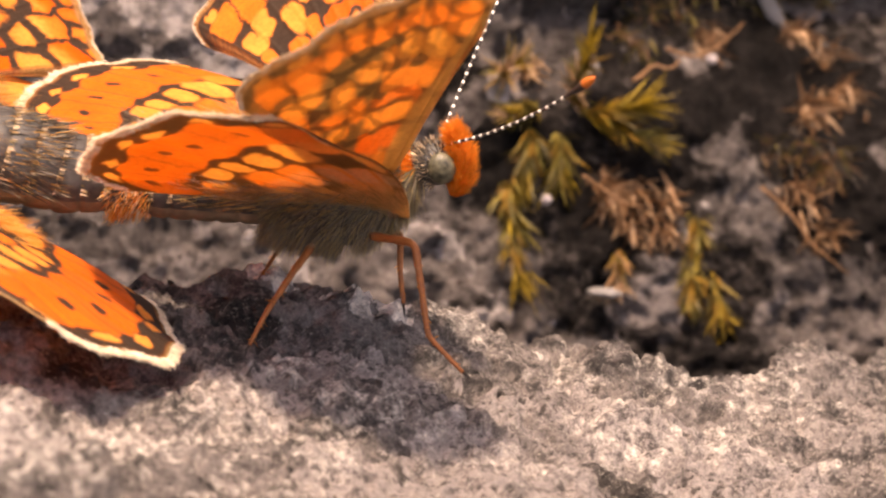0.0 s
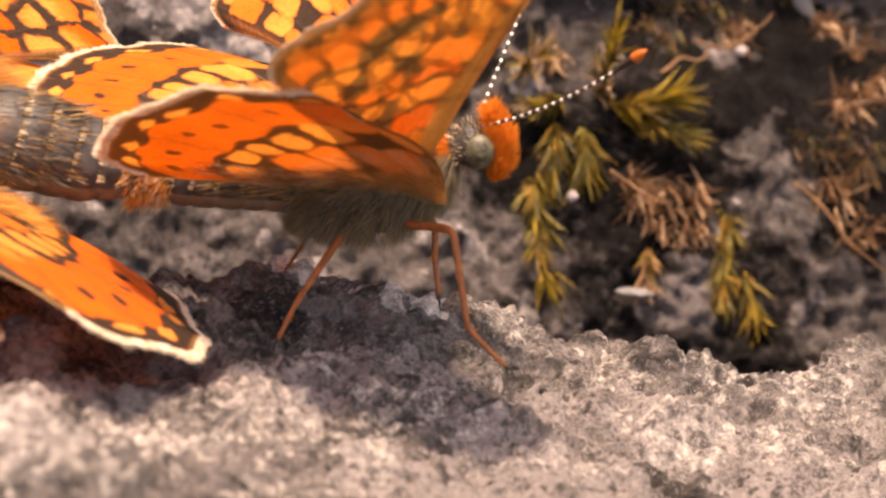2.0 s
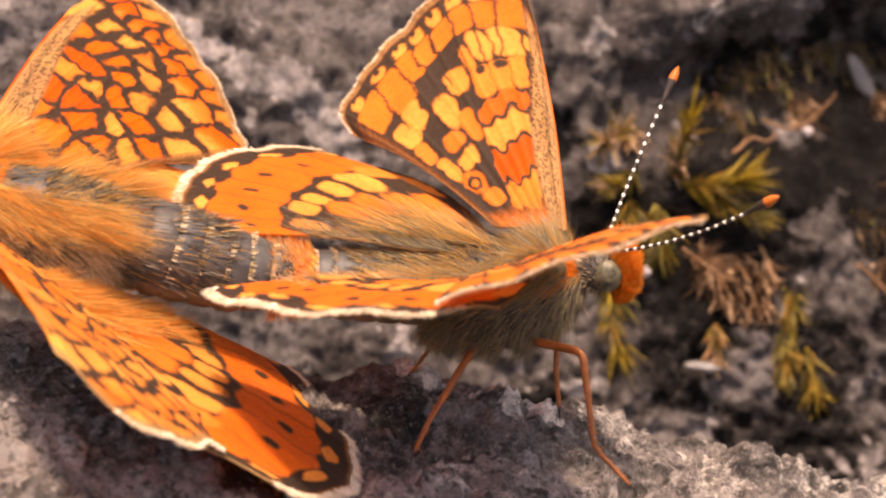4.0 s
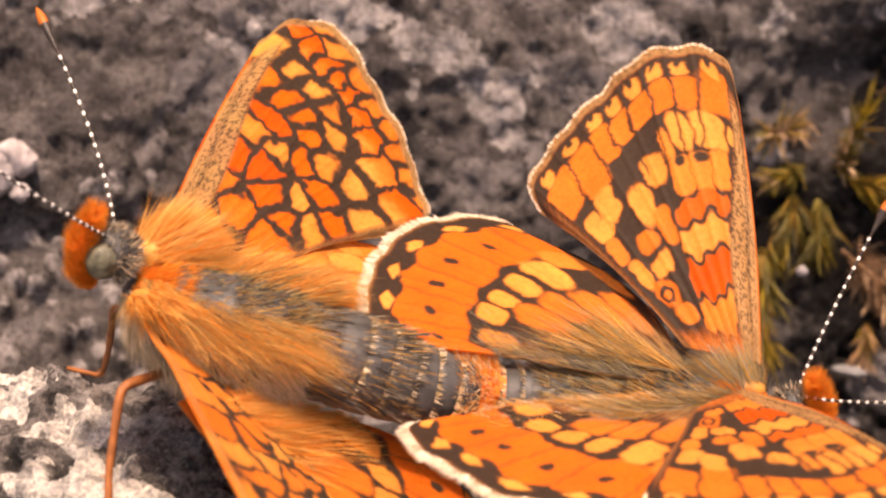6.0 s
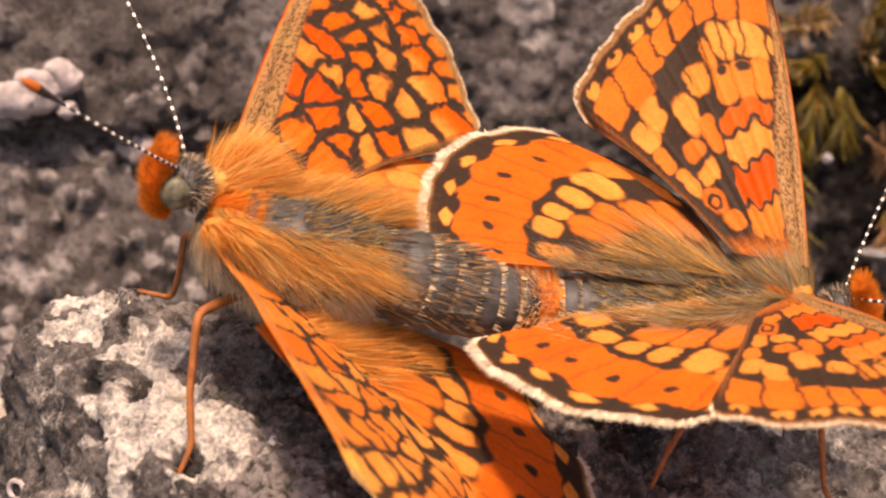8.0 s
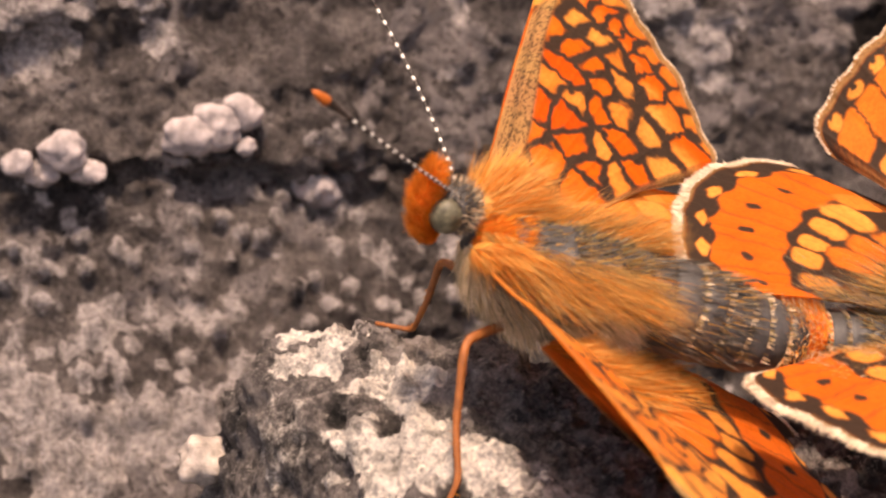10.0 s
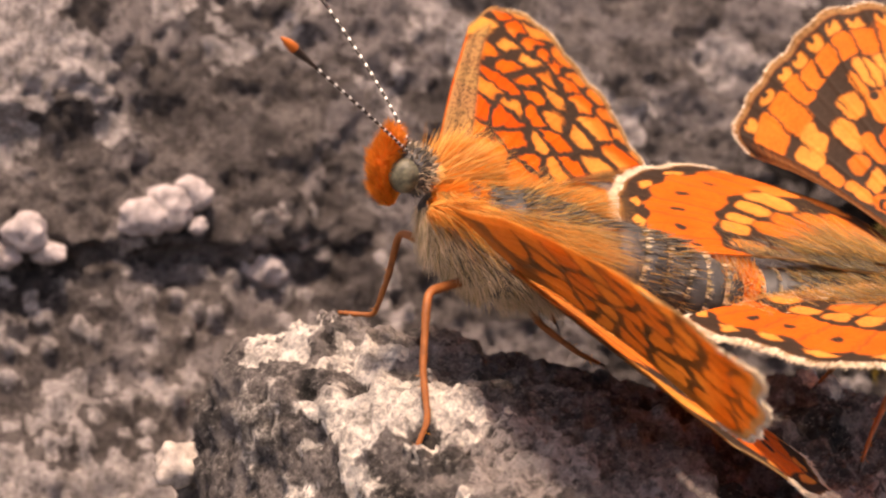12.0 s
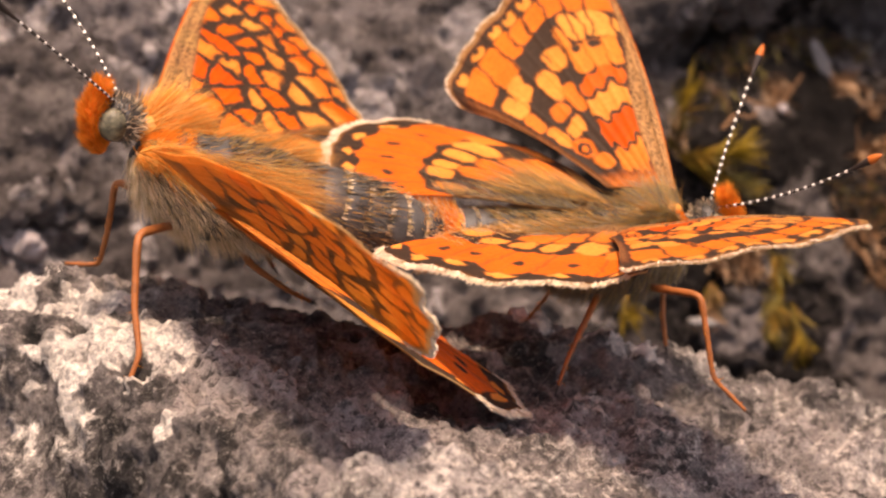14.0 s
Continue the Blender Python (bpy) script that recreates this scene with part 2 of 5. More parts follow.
def tube(points, radii, sides=10, squash=1.0, rings=0):
    """A round body swept along points, closed at its ends; rings: resampled to so many."""
    pts, rad = np.asarray(points, float), np.asarray(radii, float)
    if rings:
        s = np.linspace(0, len(pts) - 1, rings)
        k = np.arange(len(pts))
        fine = np.stack([np.interp(s, k, pts[:, c]) for c in range(3)], 1)
        for _ in range(max(1, rings // len(pts) // 2)):
            fine[1:-1] = (fine[:-2] + 2 * fine[1:-1] + fine[2:]) / 4
        pts, rad = fine, np.interp(s, k, rad)
    way = np.gradient(pts, axis=0)
    way /= np.linalg.norm(way, axis=1)[:, None] + 1e-9
    up = np.array([0.0, 0.0, 1.0]) if abs(way[0, 2]) < 0.9 else np.array([1.0, 0.0, 0.0])
    side = np.cross(way, up)
    side /= np.linalg.norm(side, axis=1)[:, None] + 1e-9
    top = np.cross(side, way)
    ang = np.linspace(0, 2 * np.pi, sides, endpoint=False)
    v = pts[:, None] + rad[:, None, None] * (np.cos(ang)[None, :, None] * side[:, None] + squash * np.sin(ang)[None, :, None] * top[:, None])
    v = v.reshape(-1, 3)
    n = len(pts)
    f = []
    for i in range(n - 1):
        for j in range(sides):
            k = (j + 1) % sides
            f.append((i * sides + j, i * sides + k, (i + 1) * sides + k, (i + 1) * sides + j))
    f.append(tuple(range(sides - 1, -1, -1)))
    f.append(tuple(range((n - 1) * sides, n * sides)))
    return v, f


def ellipsoid(centre, radii, axis=(1, 0, 0), nu=20, nv=24):
    """An egg shape with its long side along axis."""
    ax = np.asarray(axis, float) / np.linalg.norm(axis)
    side = np.cross(ax, (0, 0, 1.0))
    side /= np.linalg.norm(side)
    top = np.cross(side, ax)
    th, ph = np.linspace(0.02, np.pi - 0.02, nu), np.linspace(0, 2 * np.pi, nv, endpoint=False)
    t, p = np.meshgrid(th, ph, indexing="ij")
    v = np.asarray(centre) + (radii[0] * np.cos(t))[..., None] * ax + (radii[1] * np.sin(t) * np.cos(p))[..., None] * side + (radii[2] * np.sin(t) * np.sin(p))[..., None] * top
    f = [(i * nv + j, i * nv + (j + 1) % nv, (i + 1) * nv + (j + 1) % nv, (i + 1) * nv + j) for i in range(nu - 1) for j in range(nv)]
    f += [tuple(range(nv - 1, -1, -1)), tuple(range((nu - 1) * nv, nu * nv))]
    return v.reshape(-1, 3), [q[::-1] for q in f]


def hairs(name, roots, ways, lengths, width, mats, parent, droop=0.25, seed=1, label="", kind="stuff"):
    """Many tapered hairs, each a bent blade of three triangles, joined into one part."""
    rng = np.random.default_rng(seed)
    roots, ways = np.asarray(roots, float), np.asarray(ways, float)
    n = len(roots)
    ways = ways / (np.linalg.norm(ways, axis=1)[:, None] + 1e-9)
    lengths = np.broadcast_to(lengths, n)[:, None]
    side = np.cross(ways, rng.normal(size=(n, 3)))
    side /= np.linalg.norm(side, axis=1)[:, None] + 1e-9
    bend = np.cross(side, ways) * rng.normal(0, 0.18, (n, 1)) + np.array([0, 0, -1.0]) * droop
    w = width * rng.uniform(0.7, 1.3, (n, 1))
    mid = roots + ways * lengths * 0.55 + bend * lengths * 0.12
    tip = roots + ways * lengths + bend * lengths * 0.45
    v = np.stack([roots - side * w, roots + side * w, mid + side * w * 0.75, mid - side * w * 0.75, tip], 1).reshape(-1, 3)
    f = []
    for k in range(0, 5 * n, 5):
        f += [(k, k + 1, k + 2, k + 3), (k + 3, k + 2, k + 4)]
    mats = mats if isinstance(mats, (list, tuple)) else [mats]
    pick = np.repeat(rng.integers(0, len(mats), n), 2)
    ob = mesh_object(name, v, f, mats, parent, label, index=pick)
    return tagged(ob, kind=kind)


def thing(name, at, label, category, group=""):
    ob = new(name)
    ob.empty_display_size = 0.002
    ob.location = Vector(at) * MM
    return tagged(ob, label, category, group)


# ---- the stone on which the butterflies sit ----
def rock_height(x, y):
    top = 8.8 - soft(x + 4.0, 2.5) * 0.345 - soft(-x - 8.0, 2.0) * 0.14 + 0.045 * soft(-26 - y, 2.0)
    front_left = -0.81 * (x + 18.2) - 0.58 * (y + 15.4) + 0.9 * vnoise(np.stack([x * 0.22, y * 0.22, 0 * x], -1), 3)
    top = top - 2.6 * soft(front_left + 0.4, 0.9) + 1.6 * soft(front_left - 9.0, 2.0)
    top = top - 1.2 * soft(-x - 18.4, 0.7)
    top = top - 0.27 * soft(y + 18.5, 1.0) * np.exp(-(((x + 3.5) / 8.0) ** 2))
    back = y + 10.2 - 0.17 * soft(x - 8, 2.0) - 1.3 * soft(x - 30, 1.0) + 0.9 * vnoise(np.stack([x * 0.23, 0 * x, 0 * x + 5.0], -1), 9)
    top = top - 2.6 * soft(back, 0.5)
    top = top - 1.5 * np.exp(-(((x - 4.4) / 3.2) ** 2 + ((y + 21.5) / 3.6) ** 2))
    slab = step(0, 1.6, 0.6 * (y + 33.0) * -1 + 0.1 * (x + 3)) * step(-5.5, -4.0, x) * step(19, 14, x)
    for cx, cy, rise, r in ((21.5, -9.0, 0.8, 1.8), (25.8, -7.4, 0.8, 1.5), (33.0, -4.0, 1.6, 2.0), (8.5, -8.6, 0.5, 2.5), (-14.0, -12.4, 1.5, 2.0), (-10.8, -12.0, 0.9, 2.2)):
        top = top + rise * np.exp(-(((x - cx) / r) ** 2 + ((y - cy) / (r * 1.2)) ** 2))
    return np.maximum(top + 0.7 * slab, -34.0)


def stone_relief(p, normal, salt, size=1.0, pitted=1.6):
    rough = 0.62 * fbm(p * 0.25 / size, 3, 0.5, salt) + 0.33 * fbm(p * 1.0 / size, 4, 0.70, salt + 20) - 0.22 * np.abs(fbm(p * 0.55 / size, 3, 0.6, salt + 80))
    lumps = np.clip(0.5 - grains(p * 0.9 / size, salt + 40), 0, 1) * 0.45
    pits = np.clip(0.34 - grains(p * 0.75 / size, salt + 60), 0, 1) * -pitted * step(0.0, 0.4, vnoise(p * 0.16, salt + 5))
    return p + normal * (rough + lumps + pits)[..., None] * size


def spaced(lo, a, b, hi, fine, coarse):
    """Places along an axis: close between a and b, wide outside."""
    return np.unique(np.round(np.r_[np.linspace(lo, a, coarse), np.arange(a, b, fine), np.linspace(b, hi, coarse)], 4))


def blobs(p, places):
    """1 at the middle of each place, 0 at its radius, down to -1 far off."""
    best = np.full(p.shape[:-1], -1.0)
    for c, r in places:
        best = np.maximum(best, 1 - np.linalg.norm(p - np.array(c), axis=-1) / r)
    return best


PALE_CRUST = [((-12.8, -19.0, 7.4), 3.6), ((-10.4, -21.4, 8.0), 2.9), ((-14.2, -18.2, 6.0), 2.4), ((-12.6, -15.0, 8.0), 1.9), ((-15.6, -12.0, 7.8), 2.2), ((-17.0, -9.8, 6.8), 1.6), ((-8.9, -27.7, 7.0), 0.7), ((8.0, -10.5, 5.0), 1.4), ((13.0, -11.0, 3.5), 1.4)]
# Paler patches: worn stone, and light painted on the back edge and shaded ledge.
WORN_AND_LIT = [((-16.0, -16.5, 5.0), 3.6), ((-17.0, -19.5, 0.5), 3.0), ((14.0, -22.0, 3.0), 3.6), ((10.5, -19.5, 4.6), 2.6), ((9.0, -27.0, 5.0), 4.0), ((6.0, -24.0, 6.2), 3.0), ((1.7, -36.0, 7.8), 4.0), ((5.0, -34.0, 6.4), 3.0), ((12.0, -22.0, 4.0), 3.0), ((-15.5, -20.0, 3.0), 3.0), ((-12.0, -24.0, 4.0), 2.6), ((5.0, -31.0, 6.3), 4.2), ((0.5, -31.0, 7.0), 3.0), ((10.5, -33.0, 4.5), 4.2), ((12.0, -27.5, 4.0), 2.6), ((31.0, -7.0, -2.5), 4.5), ((26.0, -9.0, -1.0), 3.2), ((24.5, -17.5, -1.0), 3.2), ((30.0, -14.0, -2.2), 3.6), ((20.5, -10.0, 0.5), 2.6), ((17.0, -10.5, 2.0), 2.0), ((19.0, -23.0, 1.5), 2.6)]
# Dark algal patches; the ones below the butterflies are painted shade.
ALGAE_AND_SHADE = [((-10.5, -25.0, 2.5), 4.2), ((-14.8, -21.2, 2.0), 1.6), ((-6.0, -29.5, 4.0), 4.2), ((-18.0, -19.0, -3.0), 3.6), ((-9.0, -24.6, 7.0), 1.8), ((3.0, -24.0, 6.8), 2.2), ((8.0, -14.5, 5.2), 2.0), ((24.0, -20.0, 0.0), 2.0)]
POROUS = [((1.7, -36.0, 7.8), 3.2), ((-2.5, -35.0, 7.8), 1.8), ((-7.6, -23.6, 8.3), 2.6), ((-6.0, -26.5, 8.0), 2.6), ((0.0, -28.5, 7.4), 2.6), ((9.0, -24.0, 4.8), 3.2), ((14.0, -17.5, 3.0), 2.6), ((-14.0, -10.8, 8.6), 2.4), ((22.0, -17.0, 0.2), 5.0), ((29.0, -18.0, -2.0), 5.5), ((18.5, -25.0, 1.5), 4.6), ((26.0, -27.0, -1.2), 5.5), ((14.0, -30.0, 3.4), 3.6)]


def build_stone():
    xs, ys = spaced(-140, -25, 40, 170, 0.15, 26), spaced(-190, -42, 4, 18, 0.15, 24)
    x, y = np.meshgrid(xs, ys, indexing="ij")
    z = rock_height(x, y)
    e = 0.3
    n = np.stack([-(rock_height(x + e, y) - rock_height(x - e, y)) / (2 * e), -(rock_height(x, y + e) - rock_height(x, y - e)) / (2 * e), np.ones_like(z)], -1)
    n /= np.linalg.norm(n, axis=-1)[..., None]
    p0 = np.stack([x, y, z], -1)
    p = stone_relief(p0, n, 100)
    w = fbm(p0 * 0.55, 5, 0.65, 150)
    crust = step(0.02, 0.22, 0.75 * blobs(p0, PALE_CRUST) + 0.42 * w)
    worn_and_lit = 0.40 * step(-0.10, 0.55, blobs(p0, WORN_AND_LIT) + 0.55 * w)
    crust = np.maximum(crust, worn_and_lit)
    algae_and_shade = step(-0.10, 0.35, blobs(p0, ALGAE_AND_SHADE) + 0.35 * fbm(p0 * 0.8, 3, 0.6, 170)) * (1 - crust)
    porous = step(-0.05, 0.15, blobs(p0, POROUS) + 0.25 * w) * (1 - crust)
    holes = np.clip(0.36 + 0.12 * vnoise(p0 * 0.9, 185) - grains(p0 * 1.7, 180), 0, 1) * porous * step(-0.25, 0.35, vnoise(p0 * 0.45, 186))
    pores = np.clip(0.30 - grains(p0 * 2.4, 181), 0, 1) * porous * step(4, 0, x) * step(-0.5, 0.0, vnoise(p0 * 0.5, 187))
    crags = np.abs(fbm(p0 * 1.7, 3, 0.6, 190))
    stain = step(0.16, 0.42, fbm(p0 * 0.42, 3, 0.6, 175)) * step(13, 17, x)
    algae_and_shade = np.maximum(algae_and_shade, 0.5 * stain * (1 - crust))
    p = p + n * (0.22 * crust * (0.6 + 0.4 * vnoise(p0 * 2.3, 160)) + 0.60 * fbm(p0 * 0.33, 2, 0.5, 176) * step(5, 12, x) - 1.6 * holes - 1.8 * pores - 0.14 * crags)[..., None]
    # a low rounded knob on the front of the ledge
    knob = step(1.12, 0.86, np.hypot((x - 1.8) / 4.4, (y + 37.2) / 2.8) + 0.14 * w)
    p = p + n * (0.9 * knob)[..., None]
    crust = np.maximum(crust, 0.42 * knob)
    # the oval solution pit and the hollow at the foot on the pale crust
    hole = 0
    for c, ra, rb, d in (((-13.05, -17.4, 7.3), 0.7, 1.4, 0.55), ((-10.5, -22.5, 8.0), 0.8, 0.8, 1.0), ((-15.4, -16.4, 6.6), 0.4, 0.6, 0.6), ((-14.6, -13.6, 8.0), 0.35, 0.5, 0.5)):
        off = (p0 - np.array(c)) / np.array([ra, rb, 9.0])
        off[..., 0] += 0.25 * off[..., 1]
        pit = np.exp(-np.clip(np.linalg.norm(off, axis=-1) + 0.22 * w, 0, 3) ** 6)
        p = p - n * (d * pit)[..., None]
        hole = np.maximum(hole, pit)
    # pits, holes and pores get their shade painted into the colour
    algae_and_shade = np.maximum.reduce([algae_and_shade, 0.8 * hole, np.clip(holes * 9, 0, 1), np.clip(pores * 9, 0, 1)])
    crust, porous = crust * (1 - hole), porous * (1 - hole)
    mask = np.stack([crust, algae_and_shade, porous, np.ones_like(crust)], -1)
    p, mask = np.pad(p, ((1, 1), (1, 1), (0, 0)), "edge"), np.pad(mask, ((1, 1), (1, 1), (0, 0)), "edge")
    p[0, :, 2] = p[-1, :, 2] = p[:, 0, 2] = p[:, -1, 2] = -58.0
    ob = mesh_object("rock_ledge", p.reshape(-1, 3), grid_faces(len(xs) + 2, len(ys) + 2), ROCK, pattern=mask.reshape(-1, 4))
    tagged(ob, "weathered grey limestone ledge with pale crusts and solution pits", "rock", kind="structure")
    return ob


def wall_depth(x, z):
    base = 20.0 + 0.30 * np.clip(x, -60, 60) + 0.5 * np.clip(z, -30, 60) + 0.45 * soft(np.minimum(z, 60) - 13.0, 2.5)
    base = base - 0.75 * soft(-2.0 - z, 2.0) * step(-8, -15, x)
    base = base - 3.0 * step(-22, -30, x) * step(6, 12, z)
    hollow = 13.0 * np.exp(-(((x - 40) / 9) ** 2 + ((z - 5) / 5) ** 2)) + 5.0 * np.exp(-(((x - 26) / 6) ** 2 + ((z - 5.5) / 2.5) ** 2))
    shelf = -1.5 * step(1.6, 3.2, z + 0.10 * (x + 25)) * step(-12, -18, x) * step(9, 7, z)
    groove = 0.7 * np.exp(-(((z - 1.0 + 0.06 * (x + 24)) / 1.3) ** 2)) * step(-13, -18, x)
    return base + hollow + shelf + groove


WALL_PALE = [((-23.6, 21.8, 15.5), 2.4), ((-18.6, 24.3, 16.2), 2.8), ((-16.3, 23.6, 14.6), 1.8), ((-5.7, 23.9, 11.1), 2.0), ((-4.3, 24.0, 10.3), 1.8), ((-3.0, 24.0, 9.6), 1.8), ((-1.7, 23.9, 8.9), 1.7), ((-0.4, 24.3, 8.5), 1.7), ((0.8, 24.2, 7.8), 1.8), ((1.8, 24.1, 7.0), 1.9), ((3.0, 23.8, 5.8), 2.3), ((-27.1, 15.6, 11.6), 1.1), ((-27.1, 15.4, 10.1), 1.0),
             ((-26.8, 15.2, 8.8), 1.2), ((-30.5, 14.0, 12.0), 2.0), ((9.0, 27.0, 9.5), 2.2), ((-17.0, 17.0, 3.0), 1.8), ((-18.5, 16.0, 0.5), 1.8), ((14.0, 31.0, 14.0), 2.6), ((-30.5, 2.5, -8.8), 5.0), ((-26.0, 3.6, -8.6), 3.4), ((-29.0, 8.0, -5.0), 2.0), ((-33.0, 15.0, 12.0), 5.0), ((-31.4, 15.9, 14.2), 3.6), ((-28.5, 16.0, 12.5), 2.2), ((-23.7, 22.4, 16.3), 2.6), ((-20.0, 22.8, 15.2), 2.0)]
# Dark blobs; the large ones at the right paint the hollow's shade.
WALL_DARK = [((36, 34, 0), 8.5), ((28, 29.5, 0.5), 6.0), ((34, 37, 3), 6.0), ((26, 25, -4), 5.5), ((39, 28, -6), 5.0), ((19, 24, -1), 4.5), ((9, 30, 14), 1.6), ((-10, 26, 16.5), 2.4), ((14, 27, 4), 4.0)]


def build_wall():
    xs, zs = spaced(-260, -44, 52, 260, 0.24, 22), spaced(-60, -22, 26, 190, 0.24, 20)
    x, z = np.meshgrid(xs, zs, indexing="ij")
    y = wall_depth(x, z)
    e = 0.3
    n = np.stack([(wall_depth(x + e, z) - wall_depth(x - e, z)) / (2 * e), -np.ones_like(y), (wall_depth(x, z + e) - wall_depth(x, z - e)) / (2 * e)], -1)
    n /= np.linalg.norm(n, axis=-1)[..., None]
    p = np.stack([x, y, z], -1)
    q = stone_relief(p, n, 200, 1.15, 0.7)
    pebbly = step(-4, -12, x) * step(5, 0, z)
    cell = grains(p * 0.75, 300)
    q = q + n * (pebbly * np.clip(0.62 - cell, 0, 1) * 1.7)[..., None]
    w = fbm(p * 0.5, 5, 0.65, 250)
    # the hollow's painted shade goes into the colour mask here
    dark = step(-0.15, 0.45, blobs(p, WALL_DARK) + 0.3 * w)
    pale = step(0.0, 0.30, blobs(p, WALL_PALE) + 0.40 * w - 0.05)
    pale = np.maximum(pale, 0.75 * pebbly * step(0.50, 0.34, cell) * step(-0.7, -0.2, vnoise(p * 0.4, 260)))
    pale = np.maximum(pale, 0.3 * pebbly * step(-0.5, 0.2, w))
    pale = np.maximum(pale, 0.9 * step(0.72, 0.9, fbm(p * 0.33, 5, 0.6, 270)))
    # darker towards the right, broken up by noise
    dark_right = (0.36 * step(-12, 6, x) + 0.30 * step(6, 16, x) * step(13, 8, z)) * step(-0.3, 0.5, fbm(p * 0.22, 3, 0.6, 290))
    dark = np.maximum(dark, dark_right * (1 - pale))
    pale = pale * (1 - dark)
    skin = step(0.15, 0.45, fbm(p * 0.16, 4, 0.6, 280)) * (1 - dark)
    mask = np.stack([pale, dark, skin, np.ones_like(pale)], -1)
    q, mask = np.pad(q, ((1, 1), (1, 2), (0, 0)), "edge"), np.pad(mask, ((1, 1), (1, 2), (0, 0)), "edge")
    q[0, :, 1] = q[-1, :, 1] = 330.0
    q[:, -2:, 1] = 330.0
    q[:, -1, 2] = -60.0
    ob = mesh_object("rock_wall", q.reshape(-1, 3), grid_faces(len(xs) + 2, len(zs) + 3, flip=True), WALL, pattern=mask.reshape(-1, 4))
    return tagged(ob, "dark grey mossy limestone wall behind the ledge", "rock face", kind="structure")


def build_ground():
    xs = np.r_[-60000, -15000, -4000, np.linspace(-1500, 1500, 61), 4000, 15000, 60000]
    x, y = np.meshgrid(xs, xs, indexing="ij")
    z = -52 + 9 * fbm(np.stack([x * 0.01, y * 0.01, 0 * x], -1), 3)
    ob = mesh_object("ground", np.stack([x, y, z], -1).reshape(-1, 3), grid_faces(len(xs), len(xs)), SOIL)
    tagged(ob, "grey stony ground below the ledge", "ground", kind="structure")


build_stone()
build_wall()
build_ground()


# ---- wings ----
def warp(u, v, seed):
    """The same places, pushed about a little so that no edge runs straight."""
    q = np.stack([u * 26, v * 13, 0 * u + seed * 3.7], -1)
    return u + 0.008 * vnoise(q, 11) + 0.0045 * vnoise(q * 2.9, 12), v + 0.010 * vnoise(q, 13) + 0.005 * vnoise(q * 2.9, 14)


class Field:
    """A wing's ground of dark scales on which coloured spots are laid in rows between the veins."""

    def __init__(self, u, v, seed, grow=1.03):
        self.grow = grow
        self.rng = np.random.default_rng(seed)
        self.u, self.v = warp(u, v, seed)
        self.cover, self.pale, self.red = np.zeros_like(u), np.zeros_like(u), np.zeros_like(u)

    def spot(self, u0, u1, v0, v1, pale, red, power=3.5, edge=0.10, tilt=0.0):
        a = (self.u - (u0 + u1) / 2 - tilt * (self.v - (v0 + v1) / 2)) / ((u1 - u0) / 2)
        b = (self.v - (v0 + v1) / 2) / ((v1 - v0) / 2)
        power, edge = power + 0.6, edge + 0.06
        m = 1 - step(self.grow - edge, self.grow + edge, (np.abs(a) ** power + np.abs(b) ** power) ** (1 / power))
        self.cover = np.maximum(self.cover, m)
        self.pale = self.pale * (1 - m) + m * pale
        self.red = self.red * (1 - m) + m * red

    def dark_spot(self, uc, vc, ru, rv):
        m = 1 - step(0.7, 1.2, np.hypot((self.u - uc) / ru, (self.v - vc) / rv))
        self.cover = self.cover * (1 - m)


def fore_edges(u, v, seed, dark, pale, red, dust):
    """Adds the dusted front edge, the hairy base, the hind hem and the pale rim."""
    p3 = np.stack([u * 60, v * 34, 0 * u + seed], -1)
    fleck = step(0.0, 0.4, vnoise(p3 * 2.6, 7))
    wide = (0.165 + 0.15 * step(0.75, 0.1, u)) * (0.45 + 0.55 * dust)
    costa = step(wide + 0.012, wide - 0.012, v) * step(0.90, 0.82, u)
    streak = np.maximum(step(0.020, 0.010, np.abs(v - 0.55 * wide)), step(0.016, 0.008, np.abs(v - wide)))
    dark = dark * (1 - costa) + costa * np.clip(0.10 + dust * (0.60 * fleck * step(0.2, 0.3, v / wide) + 0.35 * streak), 0, 0.85)
    dark = dark * (1 - 0.85 * step(0.030, 0.015, v))
    base = step(0.13, 0.04, u)
    dark = dark * (1 - base) + base * (0.12 + 0.3 * fleck)
    hem = step(0.89, 0.93, v) * step(0.95, 0.8, u)
    dark = dark * (1 - hem) + hem * (0.55 + 0.2 * fleck)
    rim = step(0.955, 0.972, u)
    dark = dark * (1 - rim) + rim * (0.28 + 0.25 * fleck)
    cream = np.maximum.reduce([costa * 0.75 * (0.3 + 0.7 * dust) * step(0.012, 0.035, v), base * 0.2, 0.75 * rim, 0.5 * hem])
    return np.clip(dark + 0.05 * fleck, 0, 1), pale, np.maximum(red, 0.6 * step(0.03, 0.015, v)), cream


